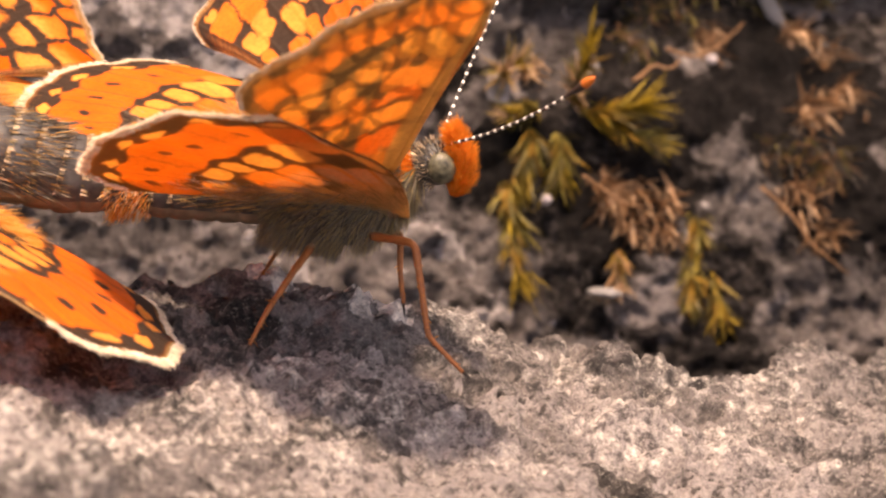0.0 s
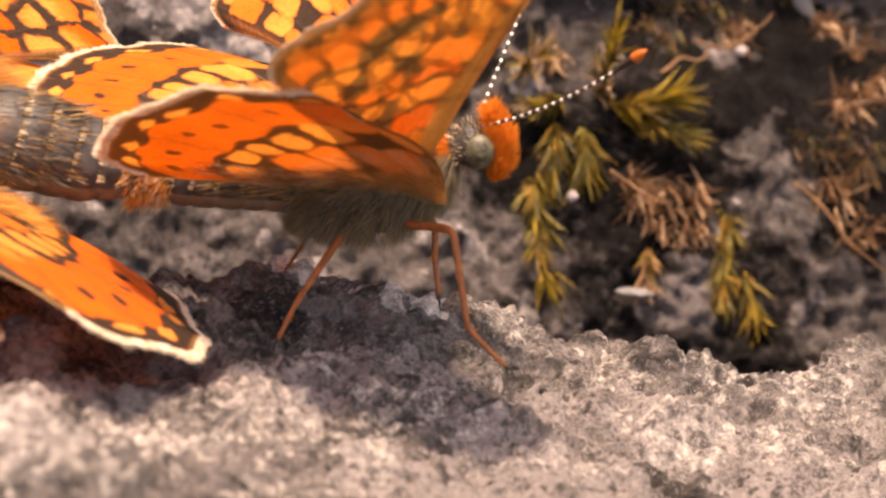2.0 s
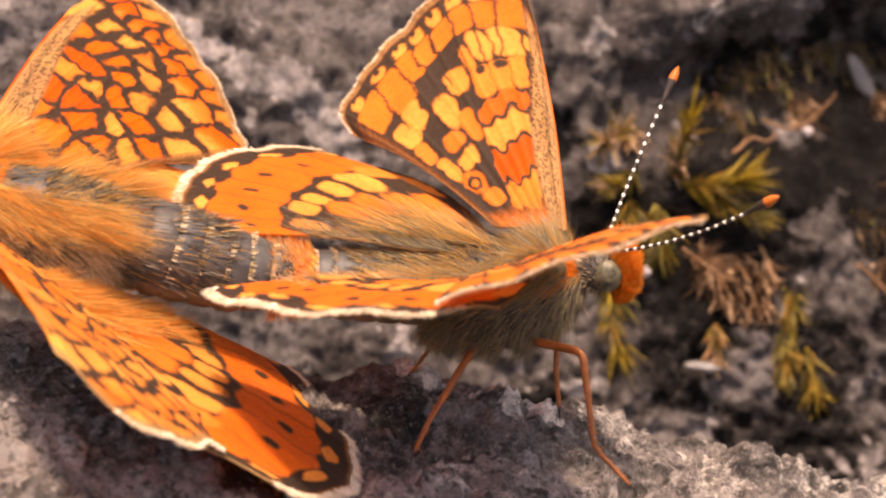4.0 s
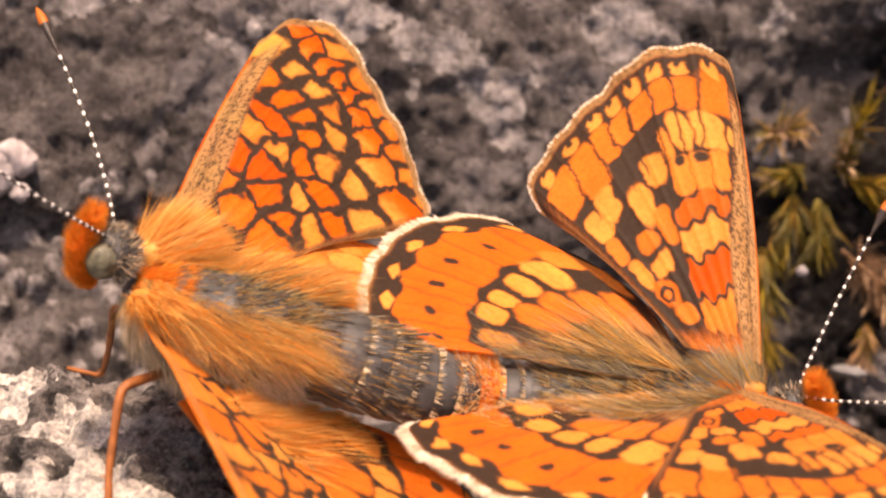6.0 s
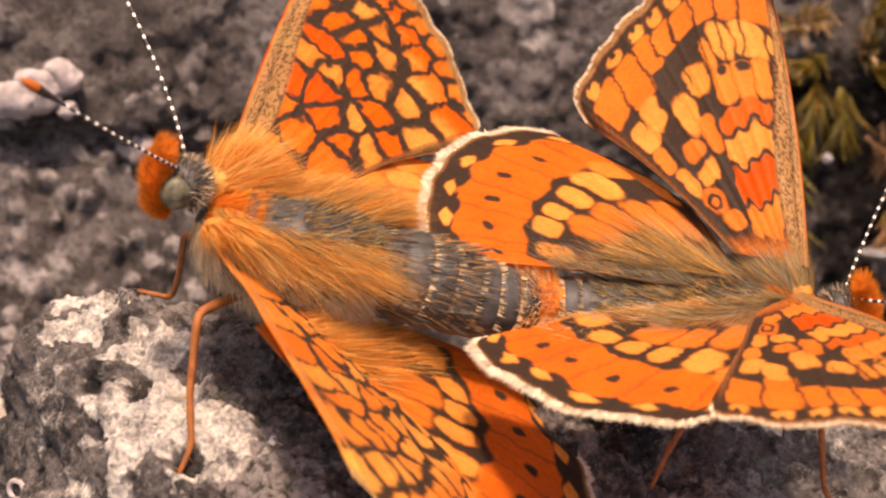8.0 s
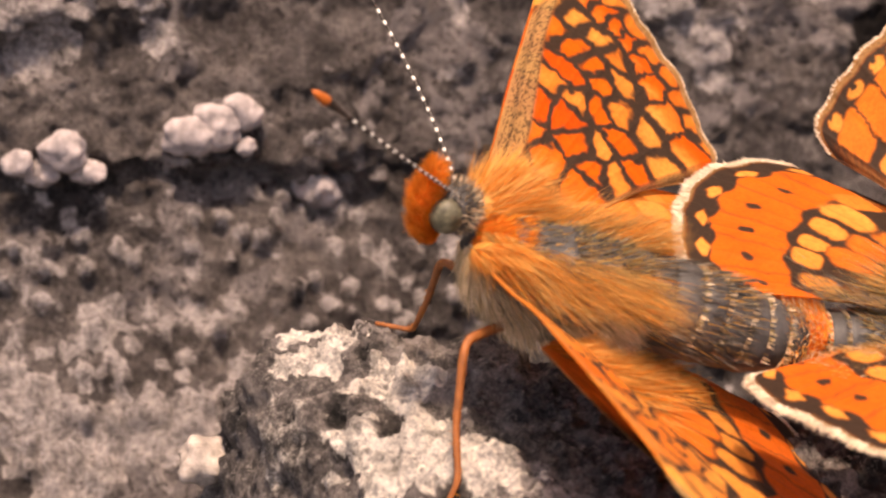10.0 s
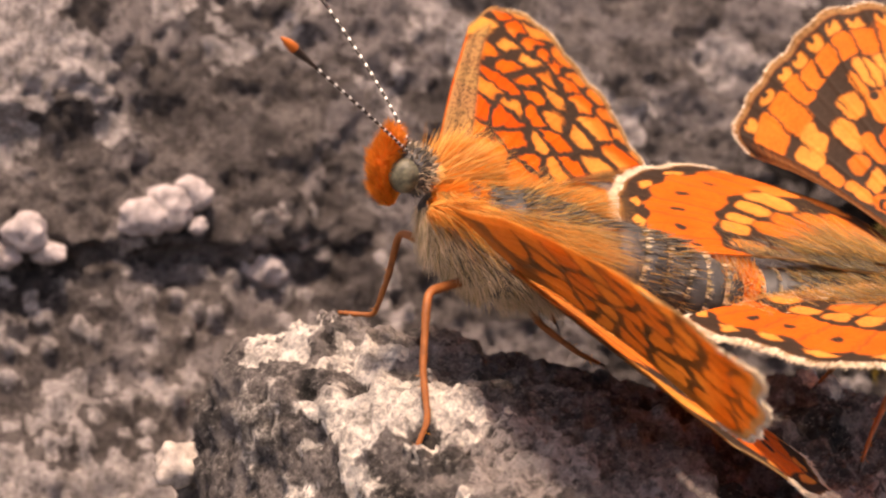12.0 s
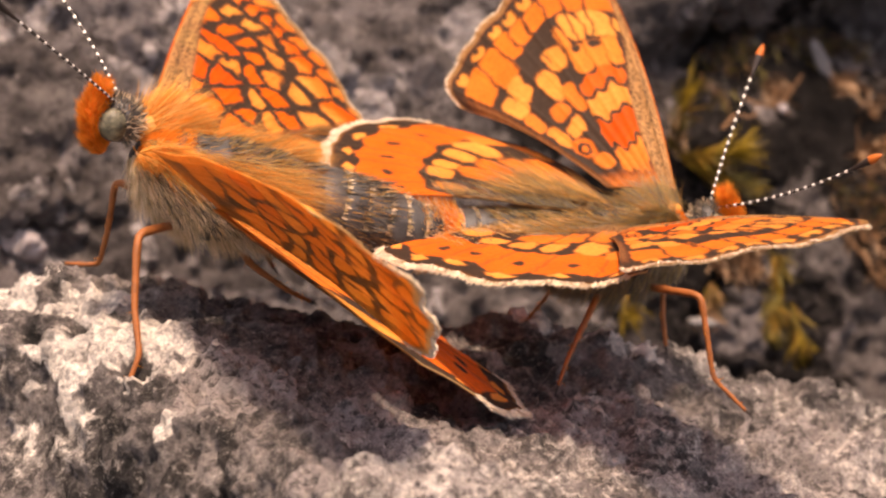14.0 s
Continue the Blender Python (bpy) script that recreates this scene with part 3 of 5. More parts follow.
def fore_upper(u, v, seed):
    """Upper side of a forewing: dusted front edge, barred cell, pale spots, an orange band and small crescents."""
    f = Field(u, v, seed, 1.04)
    g = 0.0030
    veins = np.array([0.155, 0.275, 0.352, 0.43, 0.51, 0.585, 0.66, 0.775, 0.90])
    # orange band before the margin; its inner edge steps in towards the hind corner
    for k, (v0, v1) in enumerate(zip(veins[:-1], veins[1:])):
        lo = (0.775, 0.785, 0.79, 0.79, 0.785, 0.765, 0.70, 0.735)[k] + f.rng.normal(0, 0.006)
        hi = (0.915, 0.885, 0.885, 0.885, 0.885, 0.885, 0.885, 0.89)[k]
        f.spot(lo, hi, v0 + g, v1 - g, 0.16 + 0.10 * f.rng.random(), 0.42 - 0.03 * k, 6, 0.05, tilt=-0.10)
        mid = (v0 + v1) / 2
        f.spot(0.893, 0.948, mid - 0.028, mid + 0.028, 0.8, 0.0, 2.0, 0.16)
        f.dark_spot(0.952, mid + 0.004, 0.026, 0.012)
    # pale spots beyond the cell, larger near the front edge
    f.spot(0.640, 0.765, 0.208, 0.322, 0.90, 0.0, 2.8, 0.09, tilt=0.35)
    f.spot(0.645, 0.770, 0.330, 0.402, 0.75, 0.0, 2.6, 0.09, tilt=0.30)
    f.spot(0.635, 0.735, 0.410, 0.455, 0.45, 0.1, 2.6, 0.10, tilt=0.25)
    f.spot(0.585, 0.690, 0.462, 0.548, 0.72, 0.0, 2.6, 0.09)
    f.spot(0.485, 0.635, 0.562, 0.662, 0.72, 0.0, 2.8, 0.09)
    f.spot(0.585, 0.700, 0.690, 0.790, 0.80, 0.0, 2.4, 0.09, tilt=-0.2)
    f.spot(0.550, 0.680, 0.780, 0.880, 0.85, 0.0, 2.4, 0.09, tilt=0.2)
    f.dark_spot(0.695, 0.785, 0.024, 0.014)
    f.spot(0.665, 0.735, 0.165, 0.196, 0.95, 0.0, 2.4, 0.12)
    # orange patch at the cell's end, parted by fine veins
    for v0, v1 in ((0.205, 0.285), (0.285, 0.365), (0.365, 0.45)):
        f.spot(0.510, 0.632, v0 + 0.6 * g, v1 - 0.6 * g, 0.45, 0.15, 5, 0.06)
    f.dark_spot(0.612, 0.318, 0.020, 0.034)
    f.dark_spot(0.618, 0.402, 0.018, 0.024)
    # patches behind the cell
    f.spot(0.395, 0.525, 0.515, 0.600, 0.25, 0.35, 3, 0.09)
    f.spot(0.410, 0.480, 0.625, 0.735, 0.25, 0.35, 2.4, 0.12)
    f.spot(0.320, 0.390, 0.615, 0.745, 0.70, 0.0, 2.6, 0.10, tilt=-0.15)
    f.spot(0.300, 0.430, 0.770, 0.860, 0.65, 0.0, 2.4, 0.10)
    f.spot(0.205, 0.310, 0.680, 0.830, 0.2, 0.6, 2.2, 0.10)
    f.spot(0.130, 0.205, 0.640, 0.800, 0.35, 0.3, 2.4, 0.12)
    f.spot(0.44, 0.55, 0.796, 0.884, 0.35, 0.2, 2.4)
    curl = np.hypot((f.u - 0.252) / 0.040, (f.v - 0.762) / 0.060)
    f.cover = f.cover * (1 - step(0.26, 0.14, np.abs(curl - 0.72)) * step(-0.3, 0.1, f.u - 0.252 + 0.3 * (f.v - 0.762) + 0.05))
    # bars across the cell, red and yellow in turn, with wavy dark rims
    wav = 0.010 * np.sin(f.v * 62 + seed) + 0.012 * np.sin(f.v * 27 + 2)
    back = 0.48 + (0.54 - f.u) * 0.35
    front = 0.205 + (0.60 - f.u) * 0.20
    cell = step(front, front + 0.015, f.v) * step(back - 0.008, back - 0.024, f.v)
    for lo, hi, pale, red in ((0.085, 0.185, 0.35, 0.2), (0.205, 0.315, 0.0, 1.0), (0.335, 0.418, 0.72, 0.0), (0.436, 0.498, 0.1, 0.9)):
        m = cell * step(lo - 0.006, lo + 0.006, f.u + wav) * step(hi + 0.006, hi - 0.006, f.u + wav)
        f.cover = np.maximum(f.cover, m)
        f.pale = f.pale * (1 - m) + m * pale
        f.red = f.red * (1 - m) + m * red
    # thin veins over all
    for vein in veins[1:-1]:
        f.cover = f.cover * (1 - 0.8 * step(0.0070, 0.0030, np.abs(f.v - vein + 0.10 * (f.u - 0.83))) * step(0.60, 0.66, f.u))
    return fore_edges(u, v, seed, 1 - f.cover, f.pale, f.red, 1.0)


# cells of a large forewing: place along and across the wing, paleness, redness
NET_MARGIN = [(0.928, 0.038, 0.6, 0.0), (0.888, 0.091, 0.6, 0.0), (0.838, 0.162, 0.45, 0.1), (0.775, 0.225, 0.45, 0.1), (0.745, 0.278, 0.4, 0.1), (0.715, 0.323, 0.4, 0.1), (0.670, 0.376, 0.5, 0.0), (0.636, 0.420, 0.5, 0.0)]
NET_BAND = [(0.892, 0.004, 0.0, 0.6), (0.844, 0.041, 0.1, 0.4), (0.825, 0.093, 0.15, 0.3), (0.801, 0.125, 0.1, 0.3), (0.772, 0.172, 0.1, 0.3), (0.739, 0.213, 0.1, 0.35), (0.698, 0.252, 0.15, 0.3), (0.619, 0.307, 0.4, 0.1), (0.556, 0.388, 0.2, 0.3)]
NET_SPOTS = [(0.776, -0.026, 0.95, 0.0), (0.751, 0.032, 0.75, 0.0), (0.725, 0.102, 0.75, 0.0), (0.682, 0.156, 0.45, 0.0), (0.619, 0.182, 0.65, 0.0), (0.526, 0.208, 0.55, 0.0), (0.522, 0.277, 0.8, 0.0), (0.459, 0.332, 0.8, 0.0)]
NET_END = [(0.658, 0.0, 0.3, 0.1), (0.640, 0.051, 0.2, 0.2), (0.616, 0.106, 0.2, 0.2), (0.575, 0.137, 0.25, 0.1)]
NET_CELL = [(0.547, 0.054, 0.1, 0.6), (0.498, 0.033, 0.55, 0.0), (0.481, 0.095, 0.65, 0.0), (0.408, 0.018, 0.0, 1.0), (0.409, 0.080, 0.0, 0.9), (0.299, 0.023, 0.35, 0.2), (0.487, 0.155, 0.2, 0.3), (0.200, 0.030, 0.3, 0.2)]
NET_BACK = [(0.359, 0.139, 0.1, 0.4), (0.382, 0.183, 0.75, 0.0), (0.435, 0.221, 0.15, 0.3), (0.322, 0.183, 0.2, 0.3), (0.345, 0.232, 0.65, 0.0), (0.383, 0.262, 0.2, 0.3), (0.269, 0.085, 0.3, 0.2), (0.250, 0.170, 0.3, 0.2)]


def net(u, v, seed, tail, tip, zones, seam=0.030, coarse=1.0):
    """Dark lines midway between neighbouring cells; each zone has its own line width and stretch along the veins, and seams between zones are wide."""
    q = wing_plan(True, u, v, tail, tip)
    p3 = np.stack([q[..., 0] * 22, q[..., 1] * 22, 0 * u + seed], -1)
    q = q + 0.009 * np.stack([vnoise(p3, 31), vnoise(p3, 32)], -1) + 0.006 * np.stack([vnoise(p3 * 2.7, 33), vnoise(p3 * 2.7, 34)], -1)
    seeds = np.array([c for cells, _, _ in zones for c in cells])
    width = np.array([w for cells, w, _ in zones for _ in cells]) * coarse
    stretch = np.array([k for cells, _, k in zones for _ in cells])
    zone = np.array([n for n, (cells, _, _) in enumerate(zones) for _ in cells])
    first, second = np.full(u.shape, 9.0), np.full(u.shape, 9.0)
    near, next_near = np.zeros(u.shape, int), np.zeros(u.shape, int)
    outward = np.zeros(u.shape)
    for k, (x, y, _, _) in enumerate(seeds):
        ex, ey = np.array((x, y)) / np.hypot(x, y)
        along, across = (q[..., 0] - x) * ex + (q[..., 1] - y) * ey, (q[..., 1] - y) * ex - (q[..., 0] - x) * ey
        d = np.hypot(along / stretch[k], across * stretch[k] ** 0.5)
        closer, between = d < first, (d >= first) & (d < second)
        second = np.where(closer, first, np.where(between, d, second))
        next_near = np.where(closer, near, np.where(between, k, next_near))
        outward = np.where(closer, along, outward)
        first, near = np.where(closer, d, first), np.where(closer, k, near)
    w = 0.5 * (width[near] + width[next_near])
    spots = (zone[near] == 2) ^ (zone[next_near] == 2)
    w = np.where(spots & (zone[near] + zone[next_near] == 3), seam, np.where(spots, 0.7 * seam, w)) * (1 + 0.40 * vnoise(p3 * 1.5, 35))
    dark = np.maximum(step(1.25 * w, 0.55 * w, second - first), step(0.055, 0.085, first) * 0.8)
    # cells of the outer band pale towards the base; all cells redden at their rims
    inside = np.clip((second - first) / 0.05, 0, 1)
    pale = seeds[near, 2] * (0.55 + 0.45 * inside) + np.where(zone[near] == 1, 0.55 * step(0.012, -0.035, outward) * inside, 0.0)
    red = seeds[near, 3] + np.where(zone[near] == 1, 0.30 * step(-0.01, 0.04, outward), 0.12 * (1 - inside))
    return dark, np.clip(pale, 0, 1), np.clip(red, 0, 1)


NET = [(NET_MARGIN, 0.013, 0.9), (NET_BAND, 0.0105, 1.22), (NET_SPOTS, 0.018, 1.0), (NET_END, 0.015, 0.95), (NET_CELL, 0.013, 0.85), (NET_BACK, 0.015, 1.0)]


def fore_large(u, v, seed):
    """A large forewing: a net of fine dark lines between coloured cells."""
    dark, pale, red = net(u, v, seed, 0.885, 1.0, NET, 0.036, 1.35)
    return fore_edges(u, v, seed, dark, np.clip(1.5 * pale - 0.30, 0, 1), np.clip(1.2 * red + 0.08, 0, 1), 1.0)


def fore_clean(u, v, seed):
    """The same with a narrow, hardly dusted front edge."""
    dark, pale, red = net(u, v, seed, 0.885, 1.0, NET)
    return fore_edges(u, v, seed, dark, np.clip(pale + 0.15, 0, 1), red * 0.35, 0.15)


def hind_upper(u, v, seed, dusk=0.55):
    """Upper side of a hind wing: dark scalloped margin, red-orange band with a dot in each cell, pale ovals and a dusky base."""
    f = Field(u, v, seed)
    veins = np.array([0.10, 0.25, 0.425, 0.57, 0.70, 0.835, 0.97])
    m = step(0.655, 0.672, f.u + 0.01 * np.sin(f.v * 40)) * step(0.903, 0.890, f.u + 0.012 * np.cos((f.v - 0.03) * 2 * np.pi * 7.2)) * step(0.06, 0.10, f.v)
    f.cover, f.red, f.pale = m, 0.50 * m, 0.12 * m
    for k, (v0, v1) in enumerate(zip(veins[:-1], veins[1:])):
        mid = (v0 + v1) / 2
        ring = np.hypot((f.u - 0.932) / 0.028, (f.v - mid) / 0.044)
        f.cover = f.cover * (1 - step(1.35, 1.10, ring))
        f.spot(0.900, 0.948, mid - 0.038 + 0.008 * f.rng.normal(), mid + 0.036, 0.95, 0.0, 0.7, 0.14)
        f.cover = f.cover * (1 - 0.42 * step(0.007, 0.003, np.abs(f.v - v0)))
        if k > 0:
            f.dark_spot(0.79 + 0.006 * f.rng.normal(), mid + 0.004, 0.024, 0.018)
    f.cover = np.maximum(f.cover, 0)
    # row of pale ovals, the front ones large
    f.spot(0.47, 0.80, 0.015, 0.135, 0.90, 0.0, 2.4, 0.08)
    f.spot(0.49, 0.66, 0.265, 0.385, 0.85, 0.0, 2.4, 0.09, tilt=-0.15)
    f.spot(0.51, 0.63, 0.425, 0.515, 0.80, 0.0, 2.2, 0.09)
    f.spot(0.535, 0.63, 0.545, 0.635, 0.80, 0.0, 2.2, 0.09)
    f.spot(0.55, 0.645, 0.655, 0.765, 0.80, 0.0, 2.2, 0.09)
    f.spot(0.49, 0.62, 0.80, 0.92, 0.75, 0.0, 2.2, 0.09)
    f.spot(0.60, 0.72, 0.14, 0.26, 0.45, 0.2, 3, 0.08)
    # orange streaks within
    f.spot(0.33, 0.50, 0.40, 0.53, 0.25, 0.4, 3, 0.09)
    f.spot(0.36, 0.53, 0.54, 0.70, 0.25, 0.4, 3, 0.09)
    f.spot(0.22, 0.45, 0.10, 0.24, 0.25, 0.35, 3, 0.09)
    f.spot(0.24, 0.47, 0.25, 0.38, 0.3, 0.35, 3, 0.10)
    f.spot(0.31, 0.40, 0.67, 0.77, 0.85, 0.0, 2.2, 0.10)
    dark = 1 - f.cover
    p3 = np.stack([u * 60, v * 34, 0 * u + seed], -1)
    grain = vnoise(p3 * np.array([0.4, 2.2, 1.0]), 5)
    shade = step(0.42, 0.14, u + 0.10 * grain - 0.34 * step(0.66, 1.0, v) * step(0.95, 0.6, u))
    dark = dark * (1 - shade) + shade * (dusk + 0.25 * grain)
    rim = step(0.972, 0.988, u)
    dark = dark * (1 - 0.6 * rim)
    return np.clip(dark, 0, 1), f.pale, f.red, np.maximum(shade * 0.8, rim)


def hind_golden(u, v, seed):
    """A hind wing whose inner part is golden, with little dark dust."""
    dark, pale, red, cream = hind_upper(u, v, seed, 0.12)
    return dark, np.maximum(pale, cream * 0.4), red, cream * np.where(u > 0.97, 1.0, 0.15)


def hind_plain(u, v, seed):
    """A golden hind wing with faint marks."""
    dark, pale, red, cream = hind_golden(u, v, seed)
    return dark * 0.35, np.clip(pale + 0.25, 0, 1), red * 0.5, cream


def fore_under(u, v, seed):
    """A pale underside with a wide brown net."""
    dark, pale, red = net(u, v, seed, 1.0, 0.0, [(NET_BAND, 0.02, 1.2), (NET_SPOTS, 0.03, 1.0), (NET_CELL[::2], 0.024, 1.0), (NET_BACK[::2], 0.024, 1.0)])
    rim = step(0.94, 0.965, u)
    return np.clip(dark * 0.75 * (1 - 0.5 * rim), 0, 1), np.clip(pale * 0.4 + 0.6, 0, 1), red * 0.1, np.maximum(rim * 0.6, 0.25 * step(0.12, 0.05, v))


def fore_shaded(u, v, seed):
    """A brownish underside with faint marks; the brown is shade painted into the pattern."""
    dark, pale, red, cream = fore_clean(u, v, seed)
    return np.clip(0.50 * dark + 0.75 * step(0.97, 0.40, u) * step(0.10, 0.24, v), 0, 1), pale * 0.35, np.clip(red * 0.3 + 0.4, 0, 1), np.where(u > 0.955, cream, 0.0)


def hind_under(u, v, seed):
    dark, pale, red, cream = hind_upper(u, v, seed, 0.3)
    band = step(0.30, 0.34, u) * step(0.46, 0.42, u) * step(0.08, 0.12, np.abs(((v * 7.2) % 1) - 0.5) * -1 + 0.5)
    return dark * 0.8 * (1 - 0.6 * band), np.clip(pale + 0.25, 0, 1), red * 0.6, np.clip(cream * 0.5 + band * 0.6, 0, 1)


def hind_shaded(u, v, seed):
    """A brown underside with a clear margin; the inner brown is painted shade."""
    dark, pale, red, cream = hind_under(u, v, seed)
    brown = step(0.80, 0.60, u)
    return np.clip(dark + 0.6 * brown, 0, 1), pale * (1 - 0.7 * brown), red, cream * (1 - 0.8 * brown)


PATTERNS = {"fore": (fore_upper, fore_under), "fore_large": (fore_large, fore_under), "fore_clean": (fore_clean, fore_shaded), "hind": (hind_upper, hind_under), "golden": (hind_golden, hind_shaded), "plain": (hind_plain, hind_under)}


def wing_frame(b, c, t):
    """Pose of a wing with its hinge at b, its front corner towards c and its hind corner on the side of t; z up."""
    b, c, t = (Vector(q) for q in (b, c, t))
    x = (c - b).normalized()
    z = x.cross(t - b).normalized()
    side = 1.0
    if z.z < 0:
        z, side = -z, -1.0
    y = z.cross(x)
    m = Matrix((x, y, z)).transposed().to_4x4()
    return Matrix.Translation(b * MM) @ m, side


FORE_MARGIN = [(0.78, -0.066), (0.92, -0.055), (1.0, 0.03), (1.0, 0.16), (0.90, 0.318), (0.77, 0.456), (0.676, 0.508), (0.59, 0.485)]
HIND_MARGIN = [(0.74, -0.203), (0.93, -0.165), (1.06, -0.02), (1.095, 0.17), (1.02, 0.414), (0.86, 0.632), (0.75, 0.70), (0.62, 0.655)]


def spline(pts, s):
    """A smooth curve through points; s from 0 to 1."""
    pts = np.asarray(pts, float)
    n = len(pts)
    i = np.clip(np.floor(s * (n - 1)).astype(int), 0, n - 2)
    f = (s * (n - 1) - i)[..., None]
    ext = np.vstack([2 * pts[0] - pts[1], pts, 2 * pts[-1] - pts[-2]])
    a, b, c, d = (ext[i + k] for k in range(4))
    return 0.5 * (2 * b + (c - a) * f + (2 * a - 5 * b + 4 * c - d) * f**2 + (3 * b - a - 3 * c + d) * f**3)


def wing_plan(fore, u, v, tail=1.0, tip=0.0):
    """Places on a flat wing of length 1: u from the root to the margin, v from the front edge to the hind edge."""
    pts = np.array(FORE_MARGIN if fore else HIND_MARGIN)
    pts[1:6] += tip * np.array([(-0.025, 0.024), (-0.02, 0.03), (-0.035, -0.015), (-0.025, -0.012), (-0.010, -0.004)])
    k = np.linspace(0, 1, len(pts))[:, None]
    pts = pts * (1 + (tail - 1) * np.clip((k - 0.25) / 0.5, 0, 1))
    dense = spline(pts, np.linspace(0, 1, 400))
    arc = np.r_[0, np.cumsum(np.linalg.norm(np.diff(dense, axis=0), axis=1))]
    arc /= arc[-1]
    margin = np.stack([np.interp(v, arc, dense[:, c]) for c in (0, 1)], -1)
    root = v[..., None] ** 1.5 * np.array((0.10, 0.17) if fore else (0.03, 0.10))
    q = root + (margin - root) * u[..., None]
    q[..., 1] -= (0.018 if fore else 0.075) * np.sin(np.pi * u**0.9) * (1 - v) ** 2 + (0.022 if fore else -0.03) * np.sin(np.pi * u) * v**6
    return q


def build_wing(name, parent, origin, kind, b, c, t, seed, camber=0.5, label="", tail=1.0, tip=0.0):
    m, side = wing_frame(b, c, t)
    length = (Vector(c) - Vector(b)).length
    nu, nv = (230, 200)
    u, v = np.meshgrid(np.linspace(0.015, 1, nu), np.linspace(0, 1, nv), indexing="ij")
    fore = kind.startswith("fore")
    scallop = (0.006 if fore else 0.004) * np.cos(v * 2 * np.pi * 8) * step(0.85, 1.0, u)
    q = wing_plan(fore, u * (1 + scallop), v, tail, tip) * length
    x, y = q[..., 0], side * q[..., 1]
    ribs = np.array([0.0, 0.155, 0.275, 0.352, 0.43, 0.51, 0.585, 0.66, 0.775, 0.90, 1.0])
    rib = np.exp(-(np.min(np.abs(v[..., None] - ribs), -1) * (0.05 + u) * length * 0.75 / 0.09) ** 2)
    wavy = 0.09 * np.sin(v * 2 * np.pi * 4 + seed) * u**2 + 0.10 * vnoise(np.stack([x * 0.35, y * 0.35, 0 * x + seed], -1), seed)
    z = camber * (np.sin(np.pi * u * 0.9) * 0.6 - 0.5 * u**3) + wavy + 0.05 * rib - 0.45 * camber * (v - 0.5) ** 2
    top = np.stack([x, y, z + 0.03], -1).reshape(-1, 3)
    low = np.stack([x, y, z - 0.03 - 0.1 * rib * 0.3], -1).reshape(-1, 3)
    up_fn, low_fn = PATTERNS[kind]
    p_up = np.stack(up_fn(u, v, seed), -1).reshape(-1, 4)
    p_low = np.stack(low_fn(u, v, seed), -1).reshape(-1, 4)
    f_up, f_low = grid_faces(nu, nv, 0, side < 0), grid_faces(nu, nv, nu * nv, side > 0)
    rim = np.r_[np.arange(nv) + (nu - 1) * nv, np.arange(nu - 2, -1, -1) * nv + nv - 1, np.arange(nv - 2, -1, -1), np.arange(1, nu - 1) * nv]
    nxt = np.roll(rim, -1)
    f_rim = np.stack([rim, nxt, nxt + nu * nv, rim + nu * nv], 1)
    faces = np.concatenate([f_up, f_low, f_rim])
    index = np.r_[np.zeros(len(f_up), int), np.ones(len(f_low), int), np.ones(len(f_rim), int)]
    ob = mesh_object(name, np.concatenate([top, low]), faces, [WING_UP, WING_LOW], parent, label, index=index, pattern=np.concatenate([p_up, p_low]))
    shift = Matrix.Translation(-Vector(origin) * MM)
    ob.matrix_basis = shift @ m
    # the pale fringe of scales along the outer margin
    rng = np.random.default_rng(seed + 50)
    edge = np.stack([x[-1], y[-1], z[-1]], 1)
    back = np.stack([x[-14], y[-14], z[-14]], 1)
    n = 2600
    s = rng.uniform(0.20 if fore else 0.14, 0.99, n) * (nv - 1)
    i = s.astype(int)
    fr = (s - i)[:, None]
    roots = edge[i] * (1 - fr) + edge[i + 1] * fr
    out = roots - (back[i] * (1 - fr) + back[i + 1] * fr)
    out = out / np.linalg.norm(out, axis=1)[:, None] + rng.normal(0, 0.16, (n, 3))
    roots = roots - 0.15 * out + rng.normal(0, 0.03, (n, 3))
    hairs("fringe", roots, out, rng.uniform(0.22, 0.5, n) * (0.42 if fore else 1.10), 0.03, FRINGE, ob, 0.05, seed, "cream fringe of fine scales")
    return ob, m, shift


def wing_hair(ob, kind, b, c, t, seed, count, tuft=(HAIR_ORANGE, HAIR_GOLD, HAIR_BUFF)):
    """Long buff hairs that lie over the base of a wing."""
    rng = np.random.default_rng(seed)
    m, side = wing_frame(b, c, t)
    length = (Vector(c) - Vector(b)).length
    spread = (Vector(c) - Vector(b)).angle(Vector(t) - Vector(b))
    r = rng.uniform(0.02, 0.42 if kind == "hind" else 0.24, count) * length
    a = np.clip(rng.beta(3.2, 1.0, count) if kind == "hind" else rng.uniform(0.15, 1.0, count), 0, 1) * spread * 1.05
    roots = np.stack([r * np.cos(a), side * r * np.sin(a), np.full(count, 0.22)], 1)
    ways = np.stack([np.cos(a + 0.12), side * np.sin(a + 0.12), rng.uniform(0.06, 0.32, count)], 1) + rng.normal(0, 0.12, (count, 3))
    hairs("basal_hair", roots, ways, rng.uniform(1.2, 3.0, count), 0.015, tuft, ob, 0.0, seed, "buff hairs over the wing base")


